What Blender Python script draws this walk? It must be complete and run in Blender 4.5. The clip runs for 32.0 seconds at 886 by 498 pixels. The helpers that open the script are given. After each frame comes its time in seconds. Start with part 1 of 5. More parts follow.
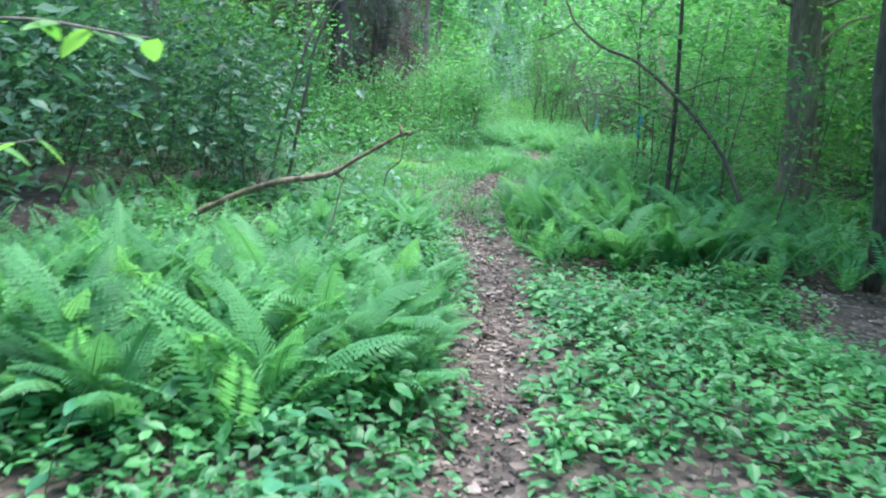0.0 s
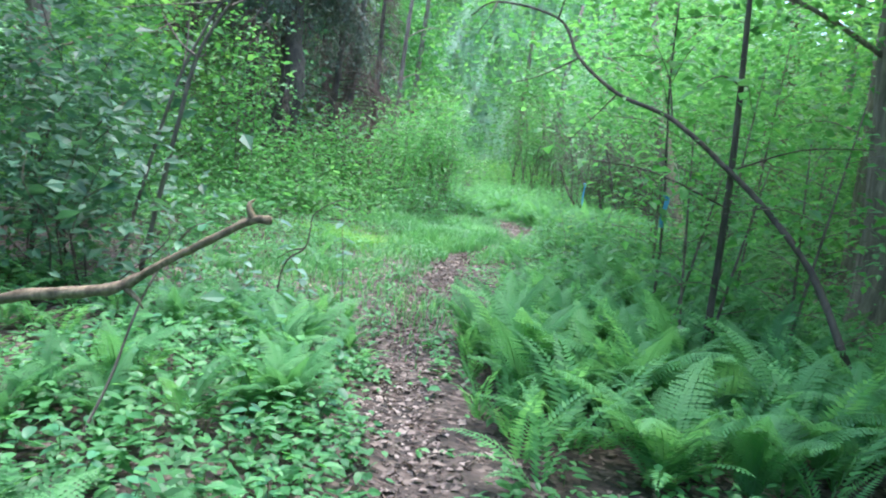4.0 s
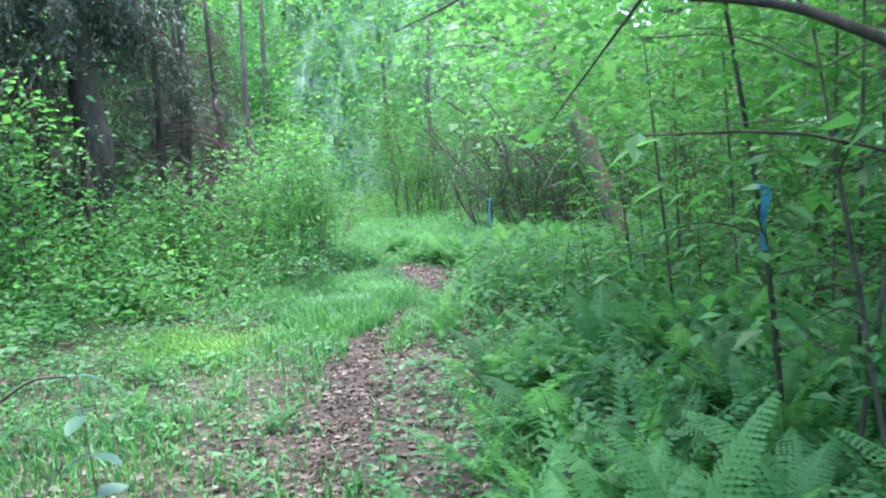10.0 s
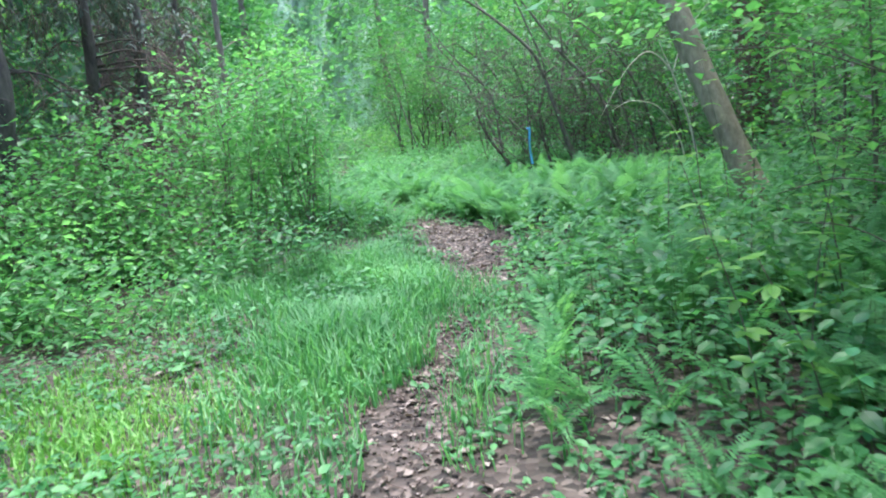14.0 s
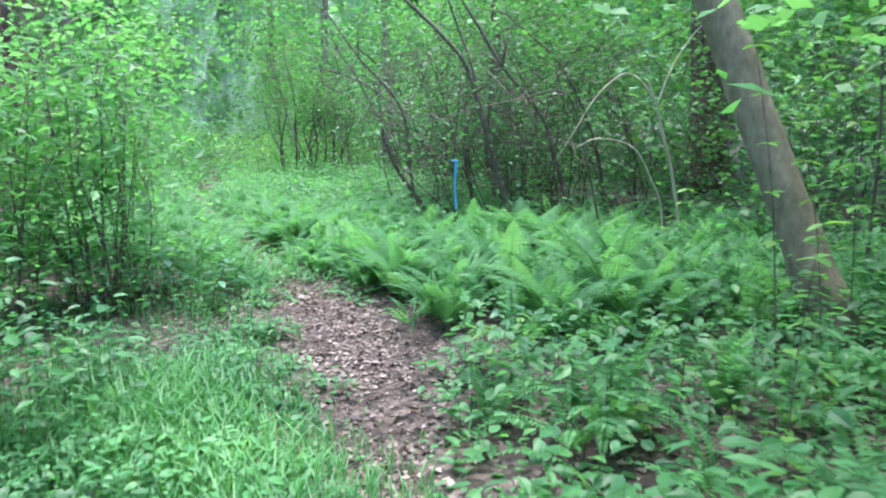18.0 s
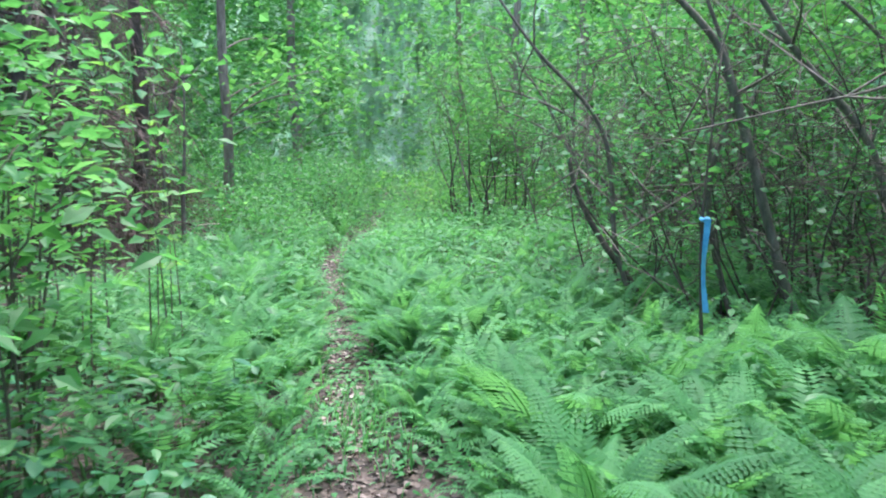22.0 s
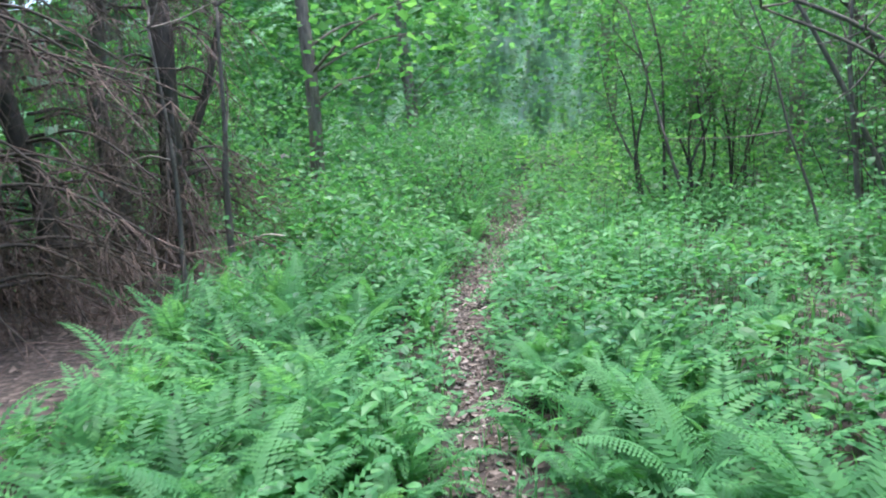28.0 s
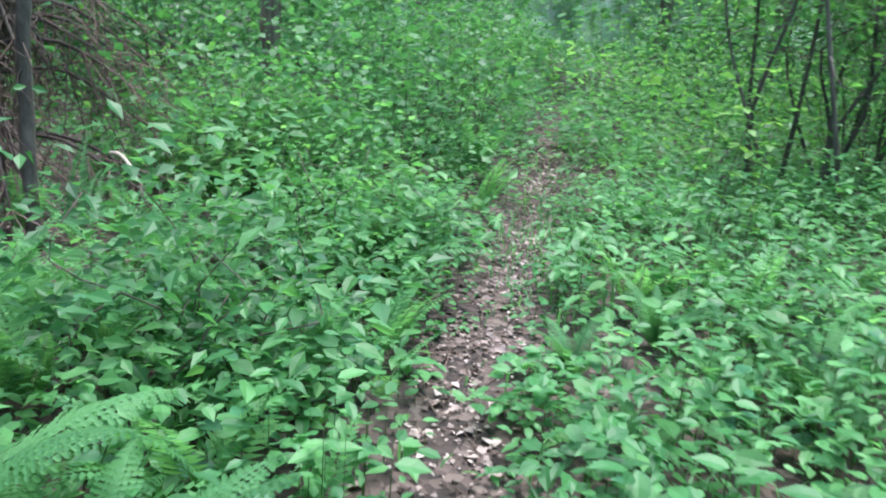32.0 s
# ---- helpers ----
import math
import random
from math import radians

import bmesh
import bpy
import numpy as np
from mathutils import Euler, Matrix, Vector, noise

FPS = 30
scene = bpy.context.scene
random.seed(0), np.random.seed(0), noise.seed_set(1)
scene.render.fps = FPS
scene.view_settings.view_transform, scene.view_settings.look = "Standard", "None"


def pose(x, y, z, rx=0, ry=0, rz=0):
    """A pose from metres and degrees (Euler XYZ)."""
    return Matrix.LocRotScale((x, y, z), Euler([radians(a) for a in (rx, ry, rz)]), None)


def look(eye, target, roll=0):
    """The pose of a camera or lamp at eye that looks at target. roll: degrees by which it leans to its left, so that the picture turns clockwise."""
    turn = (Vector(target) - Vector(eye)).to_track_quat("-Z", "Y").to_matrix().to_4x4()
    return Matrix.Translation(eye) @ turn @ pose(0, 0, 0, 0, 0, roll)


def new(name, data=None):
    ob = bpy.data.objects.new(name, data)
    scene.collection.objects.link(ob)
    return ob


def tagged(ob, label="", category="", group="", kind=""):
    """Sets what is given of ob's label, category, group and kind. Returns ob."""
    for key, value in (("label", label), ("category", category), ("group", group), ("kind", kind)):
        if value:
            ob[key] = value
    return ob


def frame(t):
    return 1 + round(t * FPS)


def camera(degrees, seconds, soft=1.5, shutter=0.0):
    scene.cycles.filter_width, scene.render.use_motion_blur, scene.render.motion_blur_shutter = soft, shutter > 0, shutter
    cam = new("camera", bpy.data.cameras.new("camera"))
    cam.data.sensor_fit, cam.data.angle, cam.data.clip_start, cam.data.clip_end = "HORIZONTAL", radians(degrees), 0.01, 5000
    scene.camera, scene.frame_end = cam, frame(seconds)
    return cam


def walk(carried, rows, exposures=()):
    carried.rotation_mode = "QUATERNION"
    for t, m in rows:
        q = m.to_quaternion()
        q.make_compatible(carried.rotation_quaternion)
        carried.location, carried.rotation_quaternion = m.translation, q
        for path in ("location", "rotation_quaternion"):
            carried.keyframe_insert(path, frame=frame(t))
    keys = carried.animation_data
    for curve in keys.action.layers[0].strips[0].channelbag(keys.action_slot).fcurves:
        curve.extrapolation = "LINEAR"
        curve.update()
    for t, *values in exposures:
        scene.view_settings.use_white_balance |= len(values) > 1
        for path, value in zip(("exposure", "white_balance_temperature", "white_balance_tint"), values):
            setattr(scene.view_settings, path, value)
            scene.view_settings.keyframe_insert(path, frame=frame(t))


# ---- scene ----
cam = camera(59.6, 32.0, soft=2.0, shutter=0.4)
PATH = [
    (0, (-0.000, -0.000, 1.497), (-0.182, 1.951, 1.096), 4.0),
    (0.5, (0.024, 0.511, 1.484), (-0.172, 2.464, 1.105), 0.8),
    (1, (0.013, 1.005, 1.479), (-0.171, 2.947, 1.041), 4.5),
    (1.5, (-0.014, 1.499, 1.487), (-0.158, 3.436, 1.010), 3.4),
    (2, (-0.005, 1.963, 1.501), (-0.179, 3.921, 1.134), 5.3),
    (2.5, (-0.006, 2.366, 1.511), (-0.183, 4.323, 1.137), 5.2),
    (3, (0.046, 2.803, 1.508), (-0.228, 4.761, 1.208), 3.9),
    (3.5, (0.055, 3.134, 1.503), (-0.175, 5.103, 1.240), 5.5),
    (5.5, (-0.277, 3.331, 1.520), (-0.151, 5.320, 1.357), 8.1),
    (6, (-0.309, 3.436, 1.513), (-0.265, 5.432, 1.388), 8.8),
    (6.5, (-0.242, 3.666, 1.489), (-0.431, 5.645, 1.271), 3.4),
    (7, (-0.212, 4.060, 1.504), (-0.377, 6.046, 1.333), 5.9),
    (7.5, (-0.266, 4.546, 1.505), (-0.160, 6.541, 1.418), 4.5),
    (8, (-0.242, 4.992, 1.504), (-0.049, 6.978, 1.646), 1.8),
    (8.5, (-0.245, 5.486, 1.487), (-0.146, 7.482, 1.560), 1.0),
    (9, (-0.205, 5.956, 1.468), (-0.058, 7.949, 1.544), -0.6),
    (9.5, (-0.187, 6.421, 1.456), (-0.061, 8.415, 1.373), -0.8),
    (10, (-0.223, 6.873, 1.472), (-0.071, 8.861, 1.309), -4.5),
    (10.5, (-0.260, 7.274, 1.504), (-0.109, 9.257, 1.286), -4.9),
    (11, (-0.306, 7.712, 1.522), (-0.152, 9.691, 1.281), -5.3),
    (11.5, (-0.328, 8.212, 1.511), (-0.198, 10.193, 1.269), -7.2),
    (12, (-0.376, 8.750, 1.504), (-0.324, 10.735, 1.268), -5.8),
    (12.5, (-0.375, 9.227, 1.510), (-0.317, 11.211, 1.265), -9.1),
    (13, (-0.370, 9.691, 1.523), (-0.341, 11.661, 1.179), -7.5),
    (13.5, (-0.407, 10.171, 1.522), (-0.355, 12.143, 1.195), -8.6),
    (14, (-0.412, 10.678, 1.517), (-0.272, 12.643, 1.173), -6.7),
    (14.5, (-0.461, 11.182, 1.504), (-0.318, 13.150, 1.176), -7.3),
    (15, (-0.442, 11.571, 1.478), (-0.227, 13.548, 1.268), -8.2),
    (15.5, (-0.402, 12.059, 1.492), (-0.181, 14.038, 1.300), -4.7),
    (17.5, (-0.220, 13.663, 1.555), (0.260, 15.574, 1.209), -1.8),
    (18, (-0.147, 14.203, 1.548), (0.298, 16.126, 1.229), -0.9),
    (18.5, (-0.038, 14.715, 1.544), (0.488, 16.618, 1.223), -0.5),
    (19, (0.110, 15.239, 1.546), (0.624, 17.159, 1.331), -1.1),
    (19.5, (0.225, 15.823, 1.543), (0.668, 17.758, 1.294), -1.8),
    (20, (0.340, 16.329, 1.530), (0.712, 18.279, 1.284), -3.8),
    (20.5, (0.414, 16.881, 1.511), (0.600, 18.861, 1.302), -1.3),
    (21, (0.470, 17.358, 1.495), (0.585, 19.336, 1.220), -2.7),
    (21.5, (0.560, 17.852, 1.489), (0.486, 19.835, 1.240), -2.8),
    (22, (0.586, 18.336, 1.471), (0.537, 20.324, 1.258), -1.1),
    (22.5, (0.619, 18.826, 1.424), (0.490, 20.809, 1.194), -4.1),
    (23, (0.587, 19.245, 1.393), (0.197, 21.198, 1.212), -1.8),
    (23.5, (0.529, 19.673, 1.384), (0.177, 21.634, 1.212), -1.9),
    (24, (0.461, 20.080, 1.435), (0.036, 22.019, 1.186), -2.0),
    (24.5, (0.336, 20.466, 1.438), (-0.105, 22.401, 1.191), -2.4),
    (25, (0.274, 20.878, 1.414), (-0.165, 22.796, 1.054), -5.8),
    (25.5, (0.141, 21.303, 1.428), (-0.320, 23.211, 1.042), -1.7),
    (26, (-0.019, 21.743, 1.458), (-0.395, 23.663, 1.040), -0.2),
    (26.5, (-0.111, 22.235, 1.493), (-0.476, 24.194, 1.316), 0.4),
    (28.5, (-0.455, 24.122, 1.529), (-0.739, 26.074, 1.200), -7.6),
    (29, (-0.537, 24.565, 1.521), (-0.395, 26.527, 1.160), -1.0),
    (29.5, (-0.644, 25.112, 1.498), (-0.658, 27.082, 1.156), 2.7),
    (30, (-0.778, 25.664, 1.472), (-0.927, 27.618, 1.074), 2.3),
    (30.5, (-0.887, 26.206, 1.476), (-1.118, 28.136, 1.005), 3.3),
    (31, (-1.008, 26.708, 1.492), (-1.319, 28.613, 0.968), 2.8),
    (31.5, (-0.996, 27.212, 1.494), (-1.278, 29.120, 0.965), 1.4),
    (32, (-1.066, 27.629, 1.476), (-1.398, 29.520, 0.917), 4.3),
]
walk(cam, [(t, look(eye, target, roll)) for t, eye, target, roll in PATH],
     [(0, 2.56, 6050, 7.2), (1, 2.55, 6050, 7.8), (2, 2.56, 6050, 10.2), (3, 2.56, 6150, 12.8), (6, 2.64, 6200, 13.2), (14, 2.54, 6250, 12.6), (19, 2.7, 6300, 14.6), (25, 2.31, 6250, 13.8), (32, 2.28, 6250, 13.8)])

# ---- light: a bright, hazy sky and a soft, veiled sun ----
world = bpy.data.worlds.new("world")
scene.world = world
world.use_nodes = True
wn = world.node_tree.nodes
sky = wn.new("ShaderNodeTexSky")
sky.sky_type = "NISHITA"
sky.sun_disc = False
sky.sun_elevation, sky.sun_rotation = radians(80), radians(12)
sky.air_density, sky.dust_density = 1.0, 1.5
world.node_tree.links.new(sky.outputs["Color"], wn["Background"].inputs["Color"])
wn["Background"].inputs["Strength"].default_value = 0.15
sun_data = bpy.data.lights.new("sun", "SUN")
sun_data.energy, sun_data.angle, sun_data.color = 1.5, radians(40), (1.0, 0.98, 0.94)
sun = new("sun", sun_data)
SUN_AT = Vector((math.sin(radians(12)) * math.cos(radians(80)), math.cos(radians(12)) * math.cos(radians(80)), math.sin(radians(80))))
sun.matrix_world = look(tuple(SUN_AT * 40), (0, 0, 0))


# ---- materials ----
def material(name):
    m = bpy.data.materials.new(name)
    m.use_nodes = True
    nt = m.node_tree
    return m, nt, nt.nodes["Principled BSDF"], nt.nodes["Material Output"]


def ramp(nt, stops, source):
    r = nt.nodes.new("ShaderNodeValToRGB")
    while len(r.color_ramp.elements) < len(stops):
        r.color_ramp.elements.new(0.5)
    for e, (p, c) in zip(r.color_ramp.elements, stops):
        e.position, e.color = p, (*c, 1)
    nt.links.new(source, r.inputs["Fac"])
    return r


def noise_tex(nt, scale, detail=3, stretch=None, rough=0.6):
    tc = nt.nodes.new("ShaderNodeTexCoord")
    n = nt.nodes.new("ShaderNodeTexNoise")
    n.inputs["Scale"].default_value, n.inputs["Detail"].default_value = scale, detail
    n.inputs["Roughness"].default_value = rough
    if stretch:
        mp = nt.nodes.new("ShaderNodeMapping")
        mp.inputs["Scale"].default_value = stretch
        nt.links.new(tc.outputs["Object"], mp.inputs["Vector"])
        nt.links.new(mp.outputs["Vector"], n.inputs["Vector"])
    else:
        nt.links.new(tc.outputs["Object"], n.inputs["Vector"])
    return n


def leaf_material(name, stops, translucent=0.35, rough=0.5, per_object=False, gloss=0.45):
    """Leaf: colour varied leaf by leaf and in broad patches, part of the light passes through."""
    m, nt, p, out = material(name)
    if per_object:
        rnd = nt.nodes.new("ShaderNodeObjectInfo").outputs["Random"]
    else:
        rnd = nt.nodes.new("ShaderNodeNewGeometry").outputs["Random Per Island"]
    patch = noise_tex(nt, 0.9, 2)
    add = nt.nodes.new("ShaderNodeMath")
    add.operation = "MULTIPLY_ADD"
    nt.links.new(patch.outputs["Fac"], add.inputs[0])
    add.inputs[1].default_value = 1.3
    sub = nt.nodes.new("ShaderNodeMath")
    sub.operation = "MULTIPLY_ADD"
    nt.links.new(rnd, sub.inputs[0])
    sub.inputs[1].default_value, sub.inputs[2].default_value = 0.6, -0.45
    nt.links.new(sub.outputs[0], add.inputs[2])
    r = ramp(nt, stops, add.outputs[0])
    nt.links.new(r.outputs["Color"], p.inputs["Base Color"])
    p.inputs["Roughness"].default_value = rough
    p.inputs["Specular IOR Level"].default_value = gloss
    tr = nt.nodes.new("ShaderNodeBsdfTranslucent")
    warm = nt.nodes.new("ShaderNodeMix")
    warm.data_type, warm.blend_type = "RGBA", "MULTIPLY"
    warm.inputs["Factor"].default_value = 1.0
    nt.links.new(r.outputs["Color"], warm.inputs["A"])
    warm.inputs["B"].default_value = (1.4, 1.38, 0.9, 1)
    nt.links.new(warm.outputs["Result"], tr.inputs["Color"])
    mix = nt.nodes.new("ShaderNodeMixShader")
    mix.inputs["Fac"].default_value = translucent
    nt.links.new(p.outputs[0], mix.inputs[1])
    nt.links.new(tr.outputs[0], mix.inputs[2])
    nt.links.new(mix.outputs[0], out.inputs["Surface"])
    return m


def bark_material(name, dark, light, scale=8, stretch=(1, 1, 0.25), bump=0.5, rough=0.9):
    m, nt, p, out = material(name)
    n = noise_tex(nt, scale, 6, stretch, 0.7)
    r = ramp(nt, [(0.3, dark), (0.52, tuple((a + b) / 2 for a, b in zip(dark, light))), (0.7, light)], n.outputs["Fac"])
    big = noise_tex(nt, 1.3, 3)
    mx = nt.nodes.new("ShaderNodeMix")
    mx.data_type, mx.blend_type = "RGBA", "MULTIPLY"
    mx.inputs["Factor"].default_value = 0.6
    rb = ramp(nt, [(0.35, (0.45, 0.5, 0.42)), (0.65, (1, 1, 1))], big.outputs["Fac"])
    nt.links.new(r.outputs["Color"], mx.inputs["A"])
    nt.links.new(rb.outputs["Color"], mx.inputs["B"])
    nt.links.new(mx.outputs["Result"], p.inputs["Base Color"])
    p.inputs["Roughness"].default_value = rough
    b = nt.nodes.new("ShaderNodeBump")
    b.inputs["Strength"].default_value, b.inputs["Distance"].default_value = bump, 0.02
    nt.links.new(n.outputs["Fac"], b.inputs["Height"])
    nt.links.new(b.outputs["Normal"], p.inputs["Normal"])
    return m


FERN = leaf_material("fern_green", [(0.1, (0.048, 0.145, 0.06)), (0.5, (0.086, 0.262, 0.1)), (0.9, (0.155, 0.38, 0.145))], 0.5, 0.5, gloss=0.2)
FERN_ONE = leaf_material("fern_frond_green", [(0.1, (0.054, 0.165, 0.070)), (0.5, (0.098, 0.280, 0.115)), (0.9, (0.165, 0.385, 0.16))], 0.5, 0.5, True, 0.22)
HERB = leaf_material("herb_green", [(0.1, (0.035, 0.130, 0.048)), (0.5, (0.068, 0.245, 0.085)), (0.9, (0.130, 0.360, 0.125))], 0.45, 0.45)
HERB_ONE = leaf_material("seedling_green", [(0.1, (0.035, 0.126, 0.061)), (0.5, (0.063, 0.233, 0.110)), (0.9, (0.112, 0.330, 0.159))], 0.4, 0.4, True)
YOUNG = leaf_material("young_leaf_green", [(0.1, (0.050, 0.175, 0.048)), (0.5, (0.094, 0.295, 0.098)), (0.9, (0.175, 0.405, 0.16))], 0.55, 0.42)
YOUNG_ONE = leaf_material("new_leaf_green", [(0.1, (0.075, 0.221, 0.042)), (0.5, (0.138, 0.323, 0.070)), (0.9, (0.213, 0.408, 0.112))], 0.5, 0.45, True)
SHRUB = leaf_material("shrub_green", [(0.1, (0.031, 0.116, 0.043)), (0.5, (0.063, 0.223, 0.079)), (0.9, (0.119, 0.320, 0.110))], 0.5, 0.42)
WOODS = leaf_material("woodland_green", [(0.1, (0.035, 0.126, 0.043)), (0.5, (0.084, 0.252, 0.073)), (0.9, (0.168, 0.369, 0.110))], 0.55, 0.6)
# Greyish leaf green, darkened so that the colour itself carries shade.
DIM = leaf_material("shade_darkened_leaf_green", [(0.1, (0.028, 0.086, 0.05)), (0.5, (0.052, 0.15, 0.085)), (0.9, (0.088, 0.215, 0.12))], 0.4, 0.5)
DIM_ONE = leaf_material("grey_green_leaf", [(0.1, (0.06, 0.15, 0.10)), (0.5, (0.10, 0.23, 0.16)), (0.9, (0.15, 0.30, 0.22))], 0.35, 0.45, True)
NEEDLE = leaf_material("spruce_needle", [(0.1, (0.04, 0.058, 0.045)), (0.5, (0.075, 0.11, 0.085)), (0.9, (0.12, 0.17, 0.13))], 0.2, 0.6)
GRASS = leaf_material("grass_green", [(0.1, (0.042, 0.16, 0.06)), (0.5, (0.088, 0.275, 0.1)), (0.9, (0.16, 0.38, 0.15))], 0.45, 0.5)
PALE = leaf_material("pale_moss_green", [(0.1, (0.081, 0.248, 0.049)), (0.5, (0.138, 0.350, 0.070)), (0.9, (0.230, 0.442, 0.126))], 0.35, 0.6)
LITTER = leaf_material("dead_leaf", [(0.1, (0.055, 0.04, 0.036)), (0.35, (0.13, 0.095, 0.082)), (0.6, (0.21, 0.16, 0.14)), (0.95, (0.36, 0.295, 0.26))], 0.08, 0.7)
DRY_LEAF = leaf_material("pale_dry_leaf", [(0.1, (0.11, 0.083, 0.073)), (0.35, (0.2, 0.158, 0.14)), (0.6, (0.31, 0.25, 0.225)), (0.95, (0.45, 0.38, 0.345))], 0.08, 0.7)
BARK = bark_material("grey_brown_bark", (0.085, 0.062, 0.053), (0.4, 0.31, 0.26), 20, (1, 1, 0.16), 1.0)
BEECH = bark_material("smooth_grey_bark", (0.15, 0.115, 0.085), (0.38, 0.31, 0.24), 13, (1, 1, 0.5), 0.4, 0.8)
RED_BARK = bark_material("reddish_bark", (0.05, 0.028, 0.024), (0.26, 0.15, 0.12), 14, (1, 1, 0.25), 1.0)
DARK_BARK = bark_material("dark_bark", (0.032, 0.025, 0.022), (0.15, 0.118, 0.1), 12, (1, 1, 0.3), 0.5)
TWIG = bark_material("twig_bark", (0.07, 0.057, 0.05), (0.25, 0.205, 0.18), 20, (1, 1, 0.4), 0.3)
DEAD_TWIG = bark_material("brown_dead_twigs", (0.08, 0.055, 0.046), (0.25, 0.172, 0.145), 10, (1, 1, 0.4), 0.3)
DEAD = bark_material("bleached_dead_wood", (0.36, 0.33, 0.26), (0.62, 0.57, 0.47), 14, (1, 1, 0.3), 0.3)
ROTTEN = bark_material("rotten_log_wood", (0.06, 0.042, 0.03), (0.36, 0.27, 0.18), 26, (1, 1, 0.4), 0.8)
STEM = bark_material("green_stem", (0.05, 0.09, 0.03), (0.13, 0.20, 0.06), 20, (1, 1, 0.5), 0.1)


def crown_material(name, stops):
    """Far foliage as one rough, lumpy surface; dark gaps and light crowns are in the colour."""
    m, nt, p, out = material(name)
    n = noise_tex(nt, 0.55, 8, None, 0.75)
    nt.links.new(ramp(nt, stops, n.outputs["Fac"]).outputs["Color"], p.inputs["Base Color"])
    p.inputs["Roughness"].default_value = 0.8
    b = nt.nodes.new("ShaderNodeBump")
    b.inputs["Strength"].default_value, b.inputs["Distance"].default_value = 1.0, 1.2
    nt.links.new(n.outputs["Fac"], b.inputs["Height"])
    nt.links.new(b.outputs["Normal"], p.inputs["Normal"])
    return m


# The whole ramp is paled so that its colour carries distance haze.
FAR_WOOD = crown_material("hazed_distant_foliage", [(0.3, (0.05, 0.15, 0.06)), (0.5, (0.16, 0.37, 0.15)), (0.68, (0.33, 0.56, 0.28))])
# Paler than leaves are: haze and sunlight are put into this green.
PALE_WOOD = crown_material("foliage_with_painted_haze", [(0.32, (0.14, 0.36, 0.14)), (0.5, (0.42, 0.7, 0.36)), (0.66, (0.8, 0.92, 0.7))])

RIBBON, rnt, rp, rout = material("blue_flagging_tape")
rb_n = noise_tex(rnt, 30, 2)
rb_r = ramp(rnt, [(0.3, (0.07, 0.33, 0.68)), (0.7, (0.15, 0.46, 0.82))], rb_n.outputs["Fac"])
rnt.links.new(rb_r.outputs["Color"], rp.inputs["Base Color"])
rp.inputs["Roughness"].default_value = 0.35

SOIL, snt, sp, sout = material("leaf_litter_ground")
s_tc = snt.nodes.new("ShaderNodeTexCoord")
s_v = snt.nodes.new("ShaderNodeTexVoronoi")
s_v.inputs["Scale"].default_value = 22
snt.links.new(s_tc.outputs["Object"], s_v.inputs["Vector"])
s_sep = snt.nodes.new("ShaderNodeSeparateColor")
snt.links.new(s_v.outputs["Color"], s_sep.inputs["Color"])
s_r = ramp(snt, [(0.0, (0.022, 0.016, 0.013)), (0.45, (0.055, 0.04, 0.033)), (0.8, (0.10, 0.074, 0.062)), (1.0, (0.18, 0.14, 0.12))], s_sep.outputs["Red"])
s_n = noise_tex(snt, 1.6, 5)
s_d = ramp(snt, [(0.35, (0.45, 0.42, 0.4)), (0.62, (1, 1, 1))], s_n.outputs["Fac"])
s_m = snt.nodes.new("ShaderNodeMix")
s_m.data_type, s_m.blend_type = "RGBA", "MULTIPLY"
s_m.inputs["Factor"].default_value = 0.8
snt.links.new(s_r.outputs["Color"], s_m.inputs["A"])
snt.links.new(s_d.outputs["Color"], s_m.inputs["B"])
snt.links.new(s_m.outputs["Result"], sp.inputs["Base Color"])
sp.inputs["Roughness"].default_value = 0.9
s_b = snt.nodes.new("ShaderNodeBump")
s_b.inputs["Strength"].default_value, s_b.inputs["Distance"].default_value = 0.7, 0.02
snt.links.new(s_v.outputs["Distance"], s_b.inputs["Height"])
snt.links.new(s_b.outputs["Normal"], sp.inputs["Normal"])


# ---- the lie of the land ----
PATH_Y = np.array([-6, 2.7, 3.9, 4.5, 5.3, 6.6, 7.9, 9, 10.3, 11.8, 13.3, 14.3, 15.4, 16.6, 18, 19.4, 20.5, 21.6, 22.7, 24, 25.2, 26.1, 27, 28.5, 29.2, 30.1, 30.8, 32.6, 35.5, 38, 60])
PATH_X = np.array([0, -.02, -.07, -.06, -.09, -.23, -.46, -.56, -.64, -.55, -.5, -.44, -.12, .15, .43, .46, .36, .14, -.07, -.33, -.55, -.72, -.86, -1.15, -1.28, -1.4, -1.48, -1.38, -1.44, -1.6, -2.5])
PATH_W = np.array([.16, .13, .12, .1, .11, .16, .15, .12, .12, .16, .22, .22, .08, .08, .2, .46, .5, .2, .1, .08, .1, .11, .11, .12, .11, .12, .15, .13, .09, .06, .05])


def path_off(x, y):
    """How far a place lies from the trodden edge of the path; below zero on it."""
    return np.abs(x - np.interp(y, PATH_Y, PATH_X) - .03 * np.sin(4.1 * y)) - np.interp(y, PATH_Y, PATH_W) * (1 + .3 * np.sin(5.3 * y) + .2 * np.sin(11.7 * y + 1))


